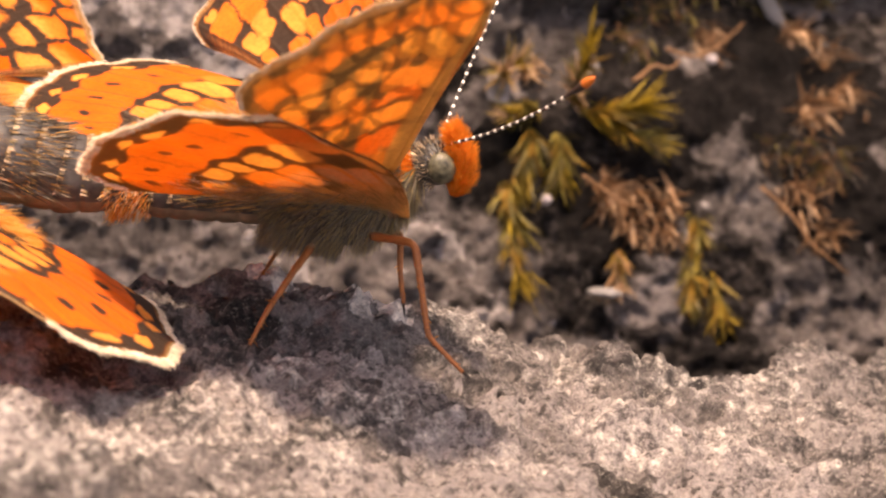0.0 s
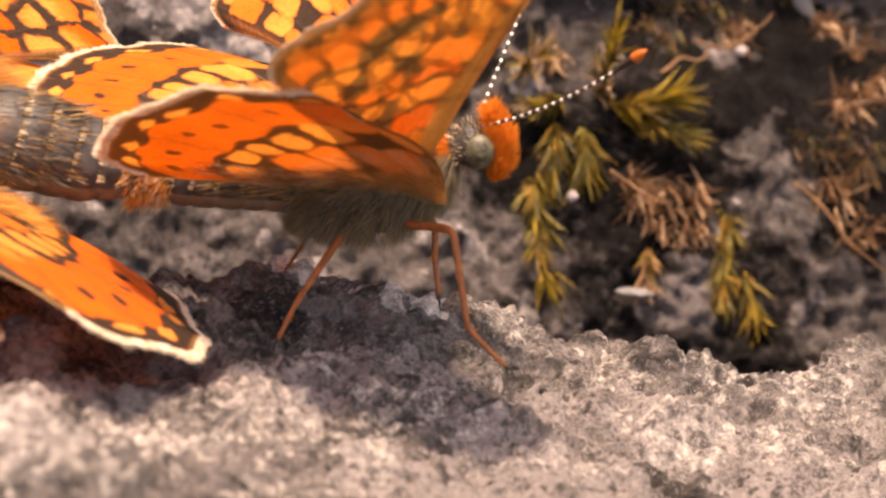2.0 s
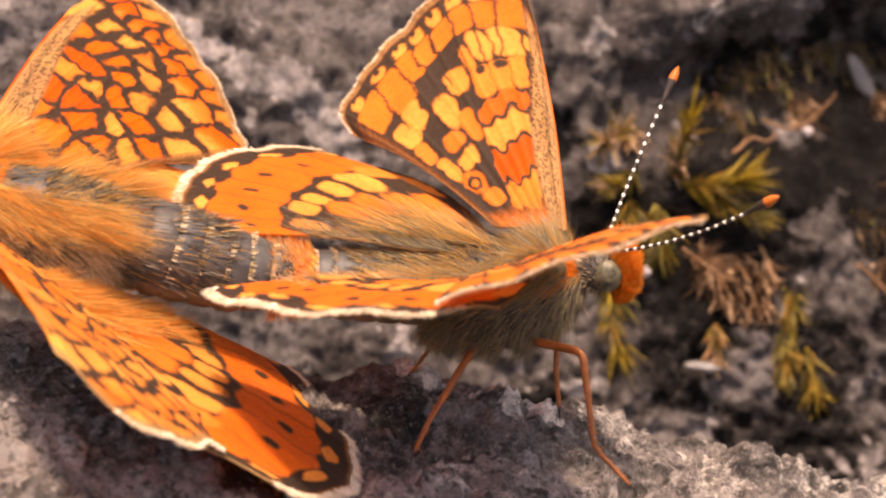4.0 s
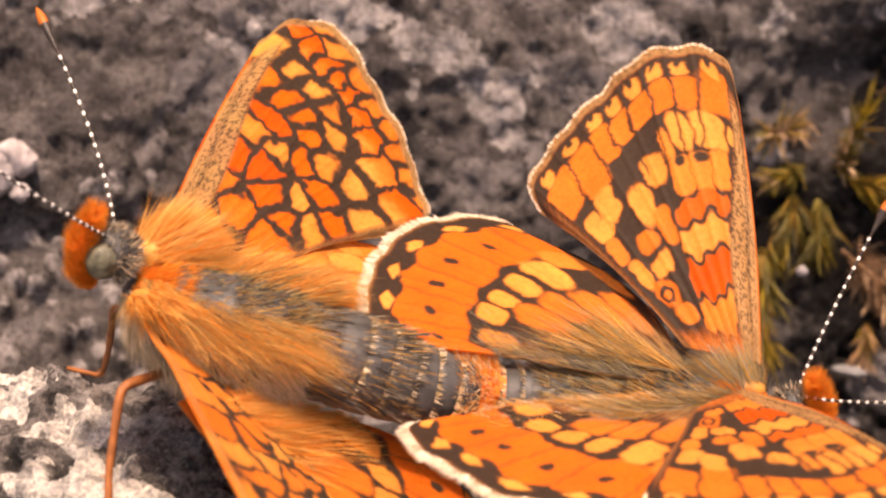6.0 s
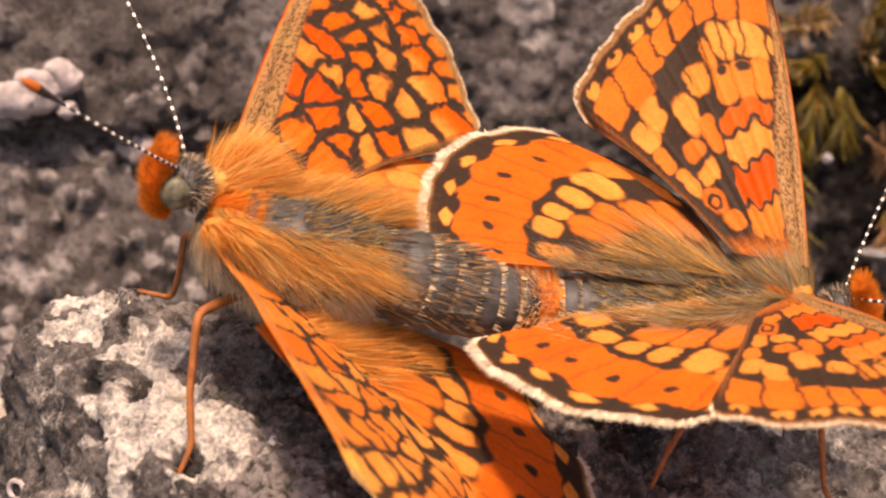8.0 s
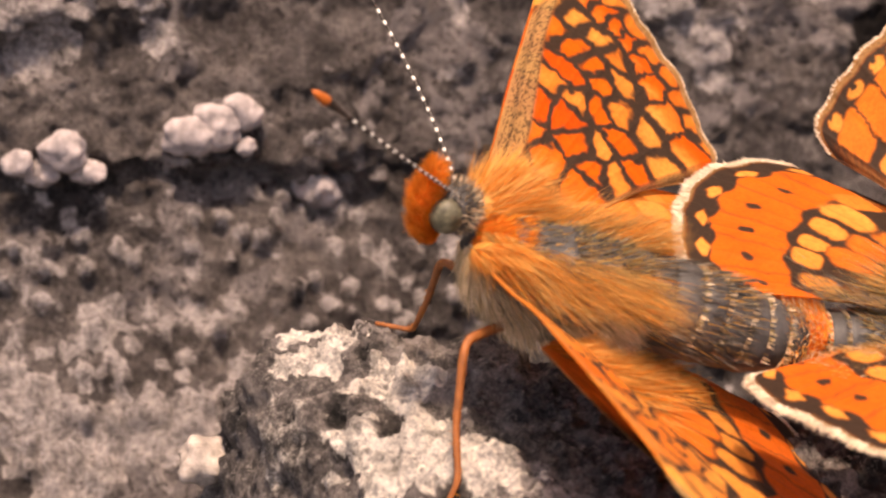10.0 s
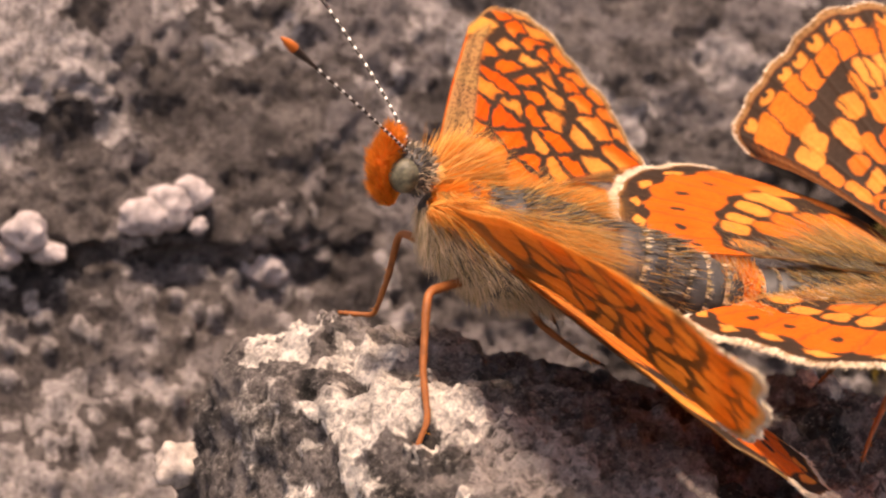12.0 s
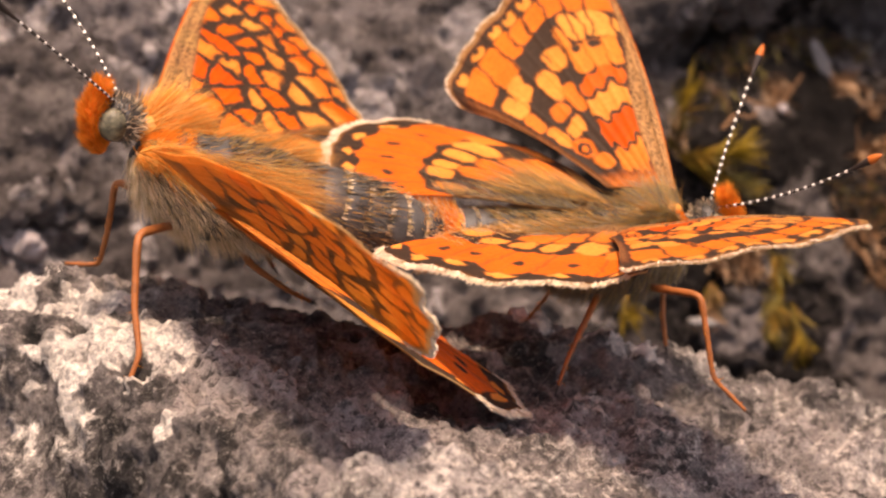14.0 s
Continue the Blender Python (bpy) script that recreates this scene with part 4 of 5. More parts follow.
def inner_hair(ob, b, c, t, seed, count, tuft, length=2.0, reach=0.80):
    """Long hairs along the inner edge of a hind wing, swept towards its margin."""
    rng = np.random.default_rng(seed)
    m, side = wing_frame(b, c, t)
    size = (Vector(c) - Vector(b)).length
    u, v = rng.uniform(0.08, reach, count), 1 - 0.30 * rng.beta(1.0, 2.0, count)
    q, ahead = wing_plan(False, u, v) * size, wing_plan(False, u + 0.1, v) * size
    roots = np.stack([q[:, 0], side * q[:, 1], np.full(count, 0.15)], 1)
    ways = np.stack([ahead[:, 0] - q[:, 0], side * (ahead[:, 1] - q[:, 1]), 0 * u], 1)
    ways = ways / np.linalg.norm(ways, axis=1)[:, None] + rng.normal(0, 0.14, (count, 3)) + np.stack([0 * u, 0 * u, rng.uniform(0.1, 0.5, count)], 1)
    hairs("inner_hair", roots, ways, rng.uniform(0.5, 1.0, count) * length, 0.016, tuft, ob, 0.05, seed, "long hair along the inner wing edge")


# ---- bodies ----
def build_antenna(parent, origin, base, tip, sag, seed):
    """A banded black and white antenna with a rust-coloured club."""
    base, tip = np.array(base) - origin, np.array(tip) - origin
    s = np.linspace(0, 1, 61)
    bow = np.array(sag) * (4 * s * (1 - s))[:, None]
    pts = base + (tip - base) * s[:, None] + bow
    shaft = pts[:55]
    sides = 8
    rad = 0.058 + 0.006 * (np.arange(55) % 3 < 2)
    v, f = tube(shaft, rad, sides)
    band = [(1 if i % 3 == 0 else 0) if i < 53 else 0 for i in range(54) for _ in range(sides)] + [0, 0]
    ob = mesh_object("antenna", v, f, [BLACK, WHITE], parent, "black and white banded antenna", index=band)
    v, f = tube(np.vstack([pts[50:], pts[-1] + (pts[-1] - pts[-2]) * 1.2]), [0.07, 0.08, 0.095, 0.12, 0.145, 0.17, 0.195, 0.21, 0.205, 0.18, 0.13, 0.03], 12)
    mesh_object("club", v, f, [BLACK, CLUB], ob, "orange antenna club", index=[0 if i < 12 * 7 else 1 for i in range(len(f))])


def build_leg(parent, origin, points, radii, seed):
    """A jointed leg: thigh, shin and foot with fine spines."""
    pts = np.array(points, float) - origin
    rng = np.random.default_rng(seed)
    s = np.linspace(0, len(pts) - 1, 10 * (len(pts) - 1) + 1)
    k = np.arange(len(pts))
    fine = np.stack([np.interp(s, k, pts[:, c]) for c in range(3)], 1)
    for _ in range(3):
        fine[1:-1] = (fine[:-2] + 2 * fine[1:-1] + fine[2:]) / 4
    rad = 0.47 * np.interp(s, k, radii) * (1 + 0.06 * np.sin(s * 11))
    v, f = tube(fine, rad, 9)
    ob = mesh_object("leg", v, f, LEG, parent, "slender orange jointed leg")
    at = rng.integers(3, len(fine) - 2, 70)
    ways = (fine[at + 1] - fine[at]) / (np.linalg.norm(fine[at + 1] - fine[at], axis=1)[:, None] + 1e-9) + rng.normal(0, 0.55, (70, 3))
    hairs("leg_bristles", fine[at], ways, rng.uniform(0.2, 0.45, 70), 0.02, [HAIR_ORANGE], ob, 0.0, seed)
    end = fine[-1] - fine[-4]
    claw = fine[-1] + np.array([end / np.linalg.norm(end) * 0.0, end / np.linalg.norm(end) * 0.3 + np.array([0, 0, 0.05]), end / np.linalg.norm(end) * 0.5 + np.array([0, 0, -0.12])])
    v, f = tube(claw, [0.07, 0.05, 0.015], 6)
    mesh_object("claw", v, f, BLACK, ob)


def surface_hairs(name, parent, origin, spine, radii, count, length, lean, mats, seed, upper=None, label="", width=0.022, droop=0.08, under=False):
    """Hairs on a swept body that lean towards its tail; upper: -1 to 1, the least height on the body that is covered."""
    rng = np.random.default_rng(seed)
    spine = np.array(spine, float) - origin
    s = rng.uniform(0, len(spine) - 1.001, count)
    i = s.astype(int)
    fr = (s - i)[:, None]
    mid = spine[i] * (1 - fr) + spine[i + 1] * fr
    axis = spine[i + 1] - spine[i]
    axis /= np.linalg.norm(axis, axis=1)[:, None]
    rad = np.interp(s, np.arange(len(spine)), radii)[:, None]
    side = np.cross(axis, (0, 0, 1.0))
    side /= np.linalg.norm(side, axis=1)[:, None]
    top = np.cross(side, axis)
    if upper is None:
        a = rng.uniform(0, 2 * np.pi, count)
    else:
        a = (-0.5 if under else 0.5) * np.pi + rng.uniform(-1, 1, count) * math.acos(upper)
    out = np.cos(a)[:, None] * side + np.sin(a)[:, None] * top
    ways = out + axis * lean + rng.normal(0, 0.2, (count, 3))
    hairs(name, mid + out * rad * 0.93, ways, rng.uniform(0.6, 1.25, count) * length, width, mats, parent, droop, seed, label)


def build_abdomen(parent, origin, spine, radii, seed):
    spine = np.array(spine, float) - origin
    rings = 90
    s = np.linspace(0, 1, rings)
    k = np.linspace(0, 1, len(spine))
    pts = np.stack([np.interp(s, k, spine[:, c]) for c in range(3)], 1)
    seg = np.abs(((s * 8) % 1) - 0.5) * 2
    rad = np.interp(s, k, radii) * (1 - 0.07 * seg**6)
    v, f = tube(pts, rad, 26)
    idx = []
    for i in range(rings - 1):
        for j in range(26):
            idx.append(1 if j > 14 and j < 24 else 0)
    ob = mesh_object("abdomen", v, f, [CUTICLE, BELLY], parent, "dark segmented abdomen with pale rings", index=idx + [0, 0])
    for q in range(3, 8):
        ringpos = q / 8
        i = int(ringpos * (rings - 1))
        way = pts[min(i + 1, rings - 1)] - pts[i - 1]
        way /= np.linalg.norm(way)
        n = 130
        rng = np.random.default_rng(seed + q)
        a = rng.uniform(-0.3, np.pi + 0.3, n)
        side = np.cross(way, (0, 0, 1.0))
        side /= np.linalg.norm(side)
        top = np.cross(side, way)
        out = np.cos(a)[:, None] * side + np.sin(a)[:, None] * top
        hairs("pale_ring", pts[i] + out * rad[i] * 1.02, out * 0.35 + way * 0.9 + rng.normal(0, 0.15, (n, 3)), rng.uniform(0.12, 0.40, n), 0.028, [HAIR_PALE, HAIR_PALE, HAIR_OLIVE], ob, 0.0, seed + q, "ring of pale scales")
    return ob


def build_head(parent, origin, at, facing, size, seed):
    at = np.array(at, float) - origin
    fw = np.array(facing, float) / np.linalg.norm(facing)
    side = np.cross(fw, (0, 0, 1.0))
    side /= np.linalg.norm(side)
    top = np.cross(side, fw)
    v, f = ellipsoid(at, (0.9 * size, 0.95 * size, 0.95 * size), fw)
    head = mesh_object("head", v, f, CUTICLE, parent, "dark head with bristly grey hair")
    rng = np.random.default_rng(seed)
    n = 1300
    d = rng.normal(size=(n, 3))
    d /= np.linalg.norm(d, axis=1)[:, None]
    d = d[((d @ top > 0.35) | (d @ fw < -0.1)) & (d @ fw < 0.75)]
    hairs("head_hair", at + d * 0.9 * size, d + top * 0.4 - fw * 0.3 + rng.normal(0, 0.25, d.shape), rng.uniform(0.2, 0.48, len(d)) * size, 0.024, [HAIR_GREY, HAIR_SLATE, HAIR_DARK, HAIR_PALE], head, 0.0, seed)
    for sgn in (-1, 1):
        c = at + side * sgn * 0.70 * size + fw * 0.30 * size - top * 0.05 * size
        v, f = ellipsoid(c, (0.62 * size, 0.46 * size, 0.70 * size), fw, 22, 26)
        mesh_object("eye", v, f, EYE, parent, "glossy olive-grey compound eye")
        root = at + fw * 0.62 * size + side * sgn * 0.30 * size - top * 1.35 * size
        pts = np.array([root, root + (fw * 0.38 + top * 0.65) * size, root + (fw * 0.50 + top * 1.70) * size, root + (fw * 0.20 + top * 2.75) * size])
        v, f = tube(pts, [0.22 * size, 0.36 * size, 0.36 * size, 0.10 * size], 12, rings=20)
        palp = mesh_object("palp", v, f, RUST, parent, "furry rust-orange mouth palp")
        surface_hairs("palp_hair", palp, np.zeros(3), pts, [0.22 * size, 0.36 * size, 0.36 * size, 0.10 * size], 4600, 0.55 * size, 1.3, [HAIR_RUST, HAIR_ORANGE, HAIR_ORANGE], seed + 7 + sgn, droop=0.0, width=0.013)
    return head


def build_thorax(parent, origin, spine, radii, seed, tuft, breast):
    pts = np.array(spine, float) - origin
    v, f = tube(pts, radii, 28, rings=36)
    body = mesh_object("thorax", v, f, CUTICLE, parent, "furry dark thorax with an orange collar")
    surface_hairs("back_hair", body, origin * 0, pts, radii, 5200, 0.75, 1.5, [HAIR_OLIVE, HAIR_BUFF, HAIR_DARK, HAIR_SLATE], seed, 0.0, "grey and buff velvet on the back", 0.026)
    surface_hairs("belly_hair", body, origin * 0, pts, radii, 11000, 1.05, 0.7, breast, seed + 1, -0.25, "pale olive-grey hair on the breast", 0.014, under=True)
    surface_hairs("collar", body, origin * 0, pts[:2], radii[:2], 4200, 0.85, 0.8, [HAIR_RUST, HAIR_ORANGE, HAIR_ORANGE], seed + 2, 0.1, "rust-orange furry collar", 0.028)
    # long tufts from the shoulders that lie out over the wings
    rng = np.random.default_rng(seed + 5)
    n = 9500
    s = rng.uniform(0.5, len(pts) - 1.4, n)
    i = s.astype(int)
    fr = (s - i)[:, None]
    mid = pts[i] * (1 - fr) + pts[i + 1] * fr
    axis = pts[i + 1] - pts[i]
    axis /= np.linalg.norm(axis, axis=1)[:, None]
    rad = np.interp(s, np.arange(len(pts)), radii)[:, None]
    out = np.stack([0 * s, np.where(rng.random(n) < 0.78, 1.0, -1.0), 0 * s], 1)
    up = np.array([0, 0, 1.0])
    a = rng.uniform(0.35, 1.15, (n, 1))
    root = mid + rad * 0.95 * (np.cos(a) * out + np.sin(a) * up)
    ways = out * rng.uniform(0.5, 1.1, (n, 1)) + axis * rng.uniform(0.7, 1.6, (n, 1)) + up * rng.uniform(0.0, 0.40, (n, 1)) + rng.normal(0, 0.12, (n, 3))
    hairs("shoulder_hair", root, ways, rng.uniform(1.2, 4.2, n) * radii[2] / 2.4, 0.010, tuft, body, 0.12, seed + 6, "long hair swept back from the shoulders")
    return body


def build_tegula(parent, origin, at, radii, facing, way, count, length, seed, tuft):
    """The furry golden cap over a wing joint, its hair swept out over the wing."""
    at, way = np.array(at, float) - origin, np.array(way, float) / np.linalg.norm(way)
    v, f = ellipsoid(at, radii, facing)
    ob = mesh_object("tegula", v, f, TEGULA, parent, "golden furry cap over the wing joint")
    rng = np.random.default_rng(seed)
    d = rng.normal(size=(count, 3))
    d /= np.linalg.norm(d, axis=1)[:, None]
    d[:, 2] = np.abs(d[:, 2]) - 0.1
    ways = way + 0.45 * d + rng.normal(0, 0.15, (count, 3))
    hairs("tegula_hair", at + d * np.array([radii[0], radii[1], radii[2]]) * 1.05, ways, rng.uniform(0.3, 1.0, count) * length, 0.016, tuft, ob, 0.05, seed)


# ---- the two butterflies, joined tail to tail ----
FEMALE_AT = np.array([-4.0, -16.0, 8.6])
MALE_AT = np.array([12.0, -14.0, 4.0])
female = thing("butterfly", FEMALE_AT, "large orange chequered butterfly on the ledge, mating, wings spread", "butterfly", "mating pair of butterflies")
male = thing("butterfly", MALE_AT, "smaller orange chequered butterfly on the ledge, mating, facing away", "butterfly", "mating pair of butterflies")

F_FORE_FAR = ((-10.00, -14.53, 15.27), (-5.42, 4.90, 19.34), (2.00, -1.94, 13.07))
F_HIND_FAR = ((-7.54, -12.60, 15.05), (0.40, -6.80, 11.75), (0.45, -12.60, 11.13))
F_FORE_NEAR = ((-10.18, -16.54, 15.18), (0.33, -34.61, 13.22), (3.52, -24.73, 6.73))
F_HIND_NEAR = ((-7.72, -21.43, 13.81), (4.91, -24.23, 6.05), (1.98, -16.00, 7.11))
M_FORE_FAR = ((15.0, -12.9, 11.9), (12.1, 1.8, 20.0), (4.8, -3.0, 14.5))
M_HIND_FAR = ((12.2, -12.6, 11.0), (2.2, -4.6, 13.2), (-0.8, -13.4, 13.2))
M_FORE_NEAR = ((14.45, -14.20, 11.65), (19.58, -28.84, 16.91), (10.39, -27.31, 14.83))
M_HIND_NEAR = ((13.16, -14.38, 11.13), (8.32, -26.10, 14.00), (3.84, -20.27, 12.55))

build_wing("hindwing", female, FEMALE_AT, "plain", *F_HIND_FAR, 3, 0.6)
wing_hair(female.children[-1], "hind", *F_HIND_FAR, 5, 1800)
build_wing("forewing", female, FEMALE_AT, "fore_large", *F_FORE_FAR, 4, 0.7, tail=0.885, tip=1.0)
wing_hair(female.children[-1], "fore", *F_FORE_FAR, 15, 900)
f_hind, _, _ = build_wing("hindwing", female, FEMALE_AT, "golden", *F_HIND_NEAR, 5, 0.4)
wing_hair(f_hind, "hind", *F_HIND_NEAR, 6, 900)
inner_hair(f_hind, *F_HIND_NEAR, 93, 1500, (HAIR_GOLD, HAIR_ORANGE, HAIR_GOLD), 1.7, 0.55)
f_fore, _, _ = build_wing("forewing", female, FEMALE_AT, "fore_clean", *F_FORE_NEAR, 6, 0.5, tail=0.885, tip=1.0)
build_wing("hindwing", male, MALE_AT, "hind", *M_HIND_FAR, 9, 0.5)
wing_hair(male.children[-1], "hind", *M_HIND_FAR, 8, 500, (HAIR_BUFF, HAIR_OLIVE, HAIR_GREY))
inner_hair(male.children[-1], *M_HIND_FAR, 92, 900, (HAIR_OLIVE, HAIR_GREY, HAIR_SLATE), 1.2, 0.62)
build_wing("forewing", male, MALE_AT, "fore", *M_FORE_FAR, 10, 0.6)
wing_hair(male.children[-1], "fore", *M_FORE_FAR, 16, 600, (HAIR_BUFF, HAIR_OLIVE, HAIR_GOLD))
m_hind, _, _ = build_wing("hindwing", male, MALE_AT, "hind", *M_HIND_NEAR, 11, 0.4)
wing_hair(m_hind, "hind", *M_HIND_NEAR, 9, 450, (HAIR_BUFF, HAIR_OLIVE, HAIR_GREY))
inner_hair(m_hind, *M_HIND_NEAR, 91, 1000, (HAIR_BUFF, HAIR_GOLD, HAIR_PALE), 1.1, 0.72)
m_fore, _, _ = build_wing("forewing", male, MALE_AT, "fore", *M_FORE_NEAR, 12, 0.5)

F_THORAX = [(-10.3, -16.5, 15.9), (-9.2, -16.4, 15.0), (-7.0, -16.2, 13.8), (-4.6, -15.8, 13.2), (-3.6, -15.7, 13.0)]
build_thorax(female, FEMALE_AT, F_THORAX, [0.45, 1.8, 2.4, 2.1, 1.5], 20, [HAIR_GOLD, HAIR_ORANGE, HAIR_BUFF, HAIR_OLIVE], [HAIR_PALE, HAIR_PALE, HAIR_PALE, HAIR_OLIVE])
build_abdomen(female, FEMALE_AT, [(-4.4, -15.7, 13.1), (-1.8, -15.4, 12.4), (1.0, -15.0, 11.3), (3.4, -14.6, 10.7)], [1.7, 2.0, 1.75, 1.3], 30)
surface_hairs("abdomen_hair", female, FEMALE_AT, [(-4.6, -15.8, 13.2), (-2.0, -15.4, 12.4), (0.4, -15.0, 11.6)], [1.9, 2.0, 1.85], 1900, 1.1, 3.4, [HAIR_DARK, HAIR_GREY, HAIR_BUFF, HAIR_SLATE, HAIR_DARK], 31, -0.5, "brown and orange hair along the abdomen")
build_tegula(female, FEMALE_AT, (-9.5, -14.5, 16.2), (1.2, 0.9, 0.8), (1, 0.4, -0.1), (0.75, 0.8, 0.05), 2600, 3.0, 23, [HAIR_ORANGE, HAIR_GOLD, HAIR_GOLD, HAIR_BUFF])
build_tegula(female, FEMALE_AT, (-9.2, -17.7, 15.7), (1.0, 0.55, 0.6), (1, -0.4, -0.1), (0.7, -0.9, -0.15), 700, 2.2, 24, [HAIR_ORANGE, HAIR_GOLD, HAIR_GOLD, HAIR_BUFF])
build_head(female, FEMALE_AT, (-10.9, -16.6, 17.3), (-0.95, -0.1, 0.12), 1.08, 40)
build_antenna(female, FEMALE_AT, (-10.9, -16.1, 18.2), (-15.5, -8.1, 23.5), (0.5, 0.0, -0.4), 1)
build_antenna(female, FEMALE_AT, (-11.0, -17.0, 18.2), (-15.9, -21.2, 24.2), (0.6, 0.0, -0.5), 2)
for n, (pts, rad) in enumerate([
        ([(-8.6, -17.4, 12.6), (-10.2, -19.2, 12.8), (-10.4, -20.9, 10.0), (-10.2, -22.2, 8.3), (-10.8, -22.9, 7.0)], [0.5, 0.42, 0.34, 0.3, 0.2]),
        ([(-9.4, -16.0, 13.4), (-11.3, -14.9, 13.9), (-11.8, -13.6, 11.2), (-12.4, -12.6, 9.0), (-14.0, -12.0, 8.9)], [0.42, 0.36, 0.3, 0.26, 0.2]),
        ([(-6.0, -16.6, 11.4), (-5.2, -16.6, 10.2), (-3.6, -16.8, 9.0), (-2.6, -16.4, 8.3)], [0.4, 0.34, 0.26, 0.2]),
        ([(-6.4, -15.2, 11.6), (-5.6, -13.4, 11.2), (-4.8, -12.2, 9.6), (-4.2, -12.0, 8.4)], [0.4, 0.34, 0.26, 0.2])]):
    build_leg(female, FEMALE_AT, pts, rad, 60 + n)

M_THORAX = [(15.6, -13.8, 10.6), (14.4, -13.7, 10.0), (12.4, -13.5, 9.3), (10.2, -13.7, 9.4), (9.2, -13.8, 9.5)]
build_thorax(male, MALE_AT, M_THORAX, [0.4, 1.6, 2.2, 1.8, 1.3], 21, [HAIR_OLIVE, HAIR_GREY, HAIR_BUFF, HAIR_SLATE], [HAIR_OLIVE, HAIR_GREY, HAIR_SLATE])
build_abdomen(male, MALE_AT, [(10.0, -13.7, 9.6), (7.4, -13.9, 10.0), (4.8, -14.3, 10.4), (3.0, -14.6, 10.7)], [1.4, 1.5, 1.45, 1.2], 33)
surface_hairs("abdomen_hair", male, MALE_AT, [(10.2, -13.7, 9.6), (8.0, -13.8, 9.9), (6.0, -14.1, 10.2)], [1.6, 1.6, 1.5], 1500, 1.0, 3.4, [HAIR_BUFF, HAIR_GREY, HAIR_DARK, HAIR_OLIVE], 34, -0.3, "buff and grey hair along the abdomen")
v, f = tube(np.array([(4.6, -14.4, 10.5), (3.7, -14.5, 10.7), (2.6, -14.6, 10.8)]) - MALE_AT, [1.25, 1.3, 1.25], 20, rings=12)
clasp = mesh_object("clasper", v, f, RUST, male, "orange clasper holding the mate")
surface_hairs("clasper_hair", clasp, np.zeros(3), np.array([(4.4, -14.4, 10.7), (2.6, -14.6, 10.8)]) - MALE_AT, [1.3, 1.4], 2600, 0.65, 0.5, [HAIR_PALE, HAIR_ORANGE, HAIR_GOLD], 36, None, "tuft of pale hair")
build_tegula(male, MALE_AT, (14.3, -13.0, 11.1), (1.0, 0.8, 0.6), (-1, 0.4, 0), (-0.6, 0.8, 0.3), 1700, 2.0, 25, [HAIR_BUFF, HAIR_OLIVE, HAIR_GREY])
build_tegula(male, MALE_AT, (14.0, -14.6, 11.0), (0.9, 0.5, 0.55), (-1, -0.4, 0), (-0.7, -0.8, 0.2), 1300, 2.4, 26, [HAIR_BUFF, HAIR_OLIVE, HAIR_GREY])
build_head(male, MALE_AT, (16.4, -13.9, 10.7), (0.98, -0.1, 0.05), 1.0, 41)
build_antenna(male, MALE_AT, (16.6, -13.3, 11.6), (19.9, -8.3, 17.7), (-0.2, 0.0, -0.3), 3)
build_antenna(male, MALE_AT, (16.8, -14.3, 11.6), (23.0, -18.9, 15.4), (0.0, 0.0, -0.4), 4)
for n, (pts, rad) in enumerate([
        ([(13.6, -15.2, 8.0), (15.5, -17.2, 8.3), (15.7, -18.0, 6.6), (15.9, -18.8, 4.8), (17.3, -19.7, 3.5)], [0.42, 0.36, 0.3, 0.26, 0.18]),
        ([(13.6, -13.4, 7.6), (14.6, -12.6, 7.2), (14.5, -13.2, 5.8), (14.6, -13.8, 4.4)], [0.4, 0.34, 0.28, 0.2]),
        ([(11.0, -15.0, 7.6), (10.2, -16.6, 6.9), (9.2, -18.2, 5.8), (8.6, -19.3, 4.9)], [0.4, 0.32, 0.25, 0.18]),
        ([(10.8, -12.8, 7.8), (9.8, -12.0, 7.6), (8.9, -11.4, 6.0), (8.2, -11.2, 5.0)], [0.36, 0.26, 0.2, 0.15])]):
    build_leg(male, MALE_AT, pts, rad, 70 + n)


# ---- moss, dry bits and crusts on the wall ----
def sprig(name, at, curve, leaves, leaf, mats, label, seed, width=0.10, spread=0.75):
    """A moss shoot: a stem with pointed leaves set in a spiral."""
    rng = np.random.default_rng(seed)
    ob = thing(name, at, label, "moss", "moss shoots on the wall")
    pts = np.array(curve, float)
    v, f = tube(pts, np.linspace(0.16, 0.07, len(pts)), 6, rings=24)
    mesh_object("stem", v, f, MOSS_DARK, ob)
    s = np.sort(rng.uniform(0.05, 1.0, leaves)) * (len(pts) - 1.001)
    i = s.astype(int)
    fr = (s - i)[:, None]
    root = pts[i] * (1 - fr) + pts[i + 1] * fr
    axis = pts[i + 1] - pts[i]
    axis /= np.linalg.norm(axis, axis=1)[:, None]
    a = np.arange(leaves) * 2.4 + rng.normal(0, 0.3, leaves)
    ref = np.cross(axis, (0.3, 0.8, 0.5))
    ref /= np.linalg.norm(ref, axis=1)[:, None]
    oth = np.cross(ref, axis)
    way = axis + spread * (np.cos(a)[:, None] * ref + np.sin(a)[:, None] * oth) * rng.uniform(0.3, 1.5, (leaves, 1)) + rng.normal(0, 0.16, (leaves, 3))
    size = rng.uniform(0.5, 1.25, leaves) * leaf
    cut = int(0.62 * leaves)
    hairs("old_leaf_tuft", root[:cut], way[:cut], size[:cut], width, [MOSS_BROWN, MOSS_DARK, mats[0]], ob, 0.25, seed, kind="stuff")
    hairs("leaf_tuft", root[cut:], way[cut:], size[cut:], width, mats, ob, -0.1, seed + 1, kind="stuff")
    return ob


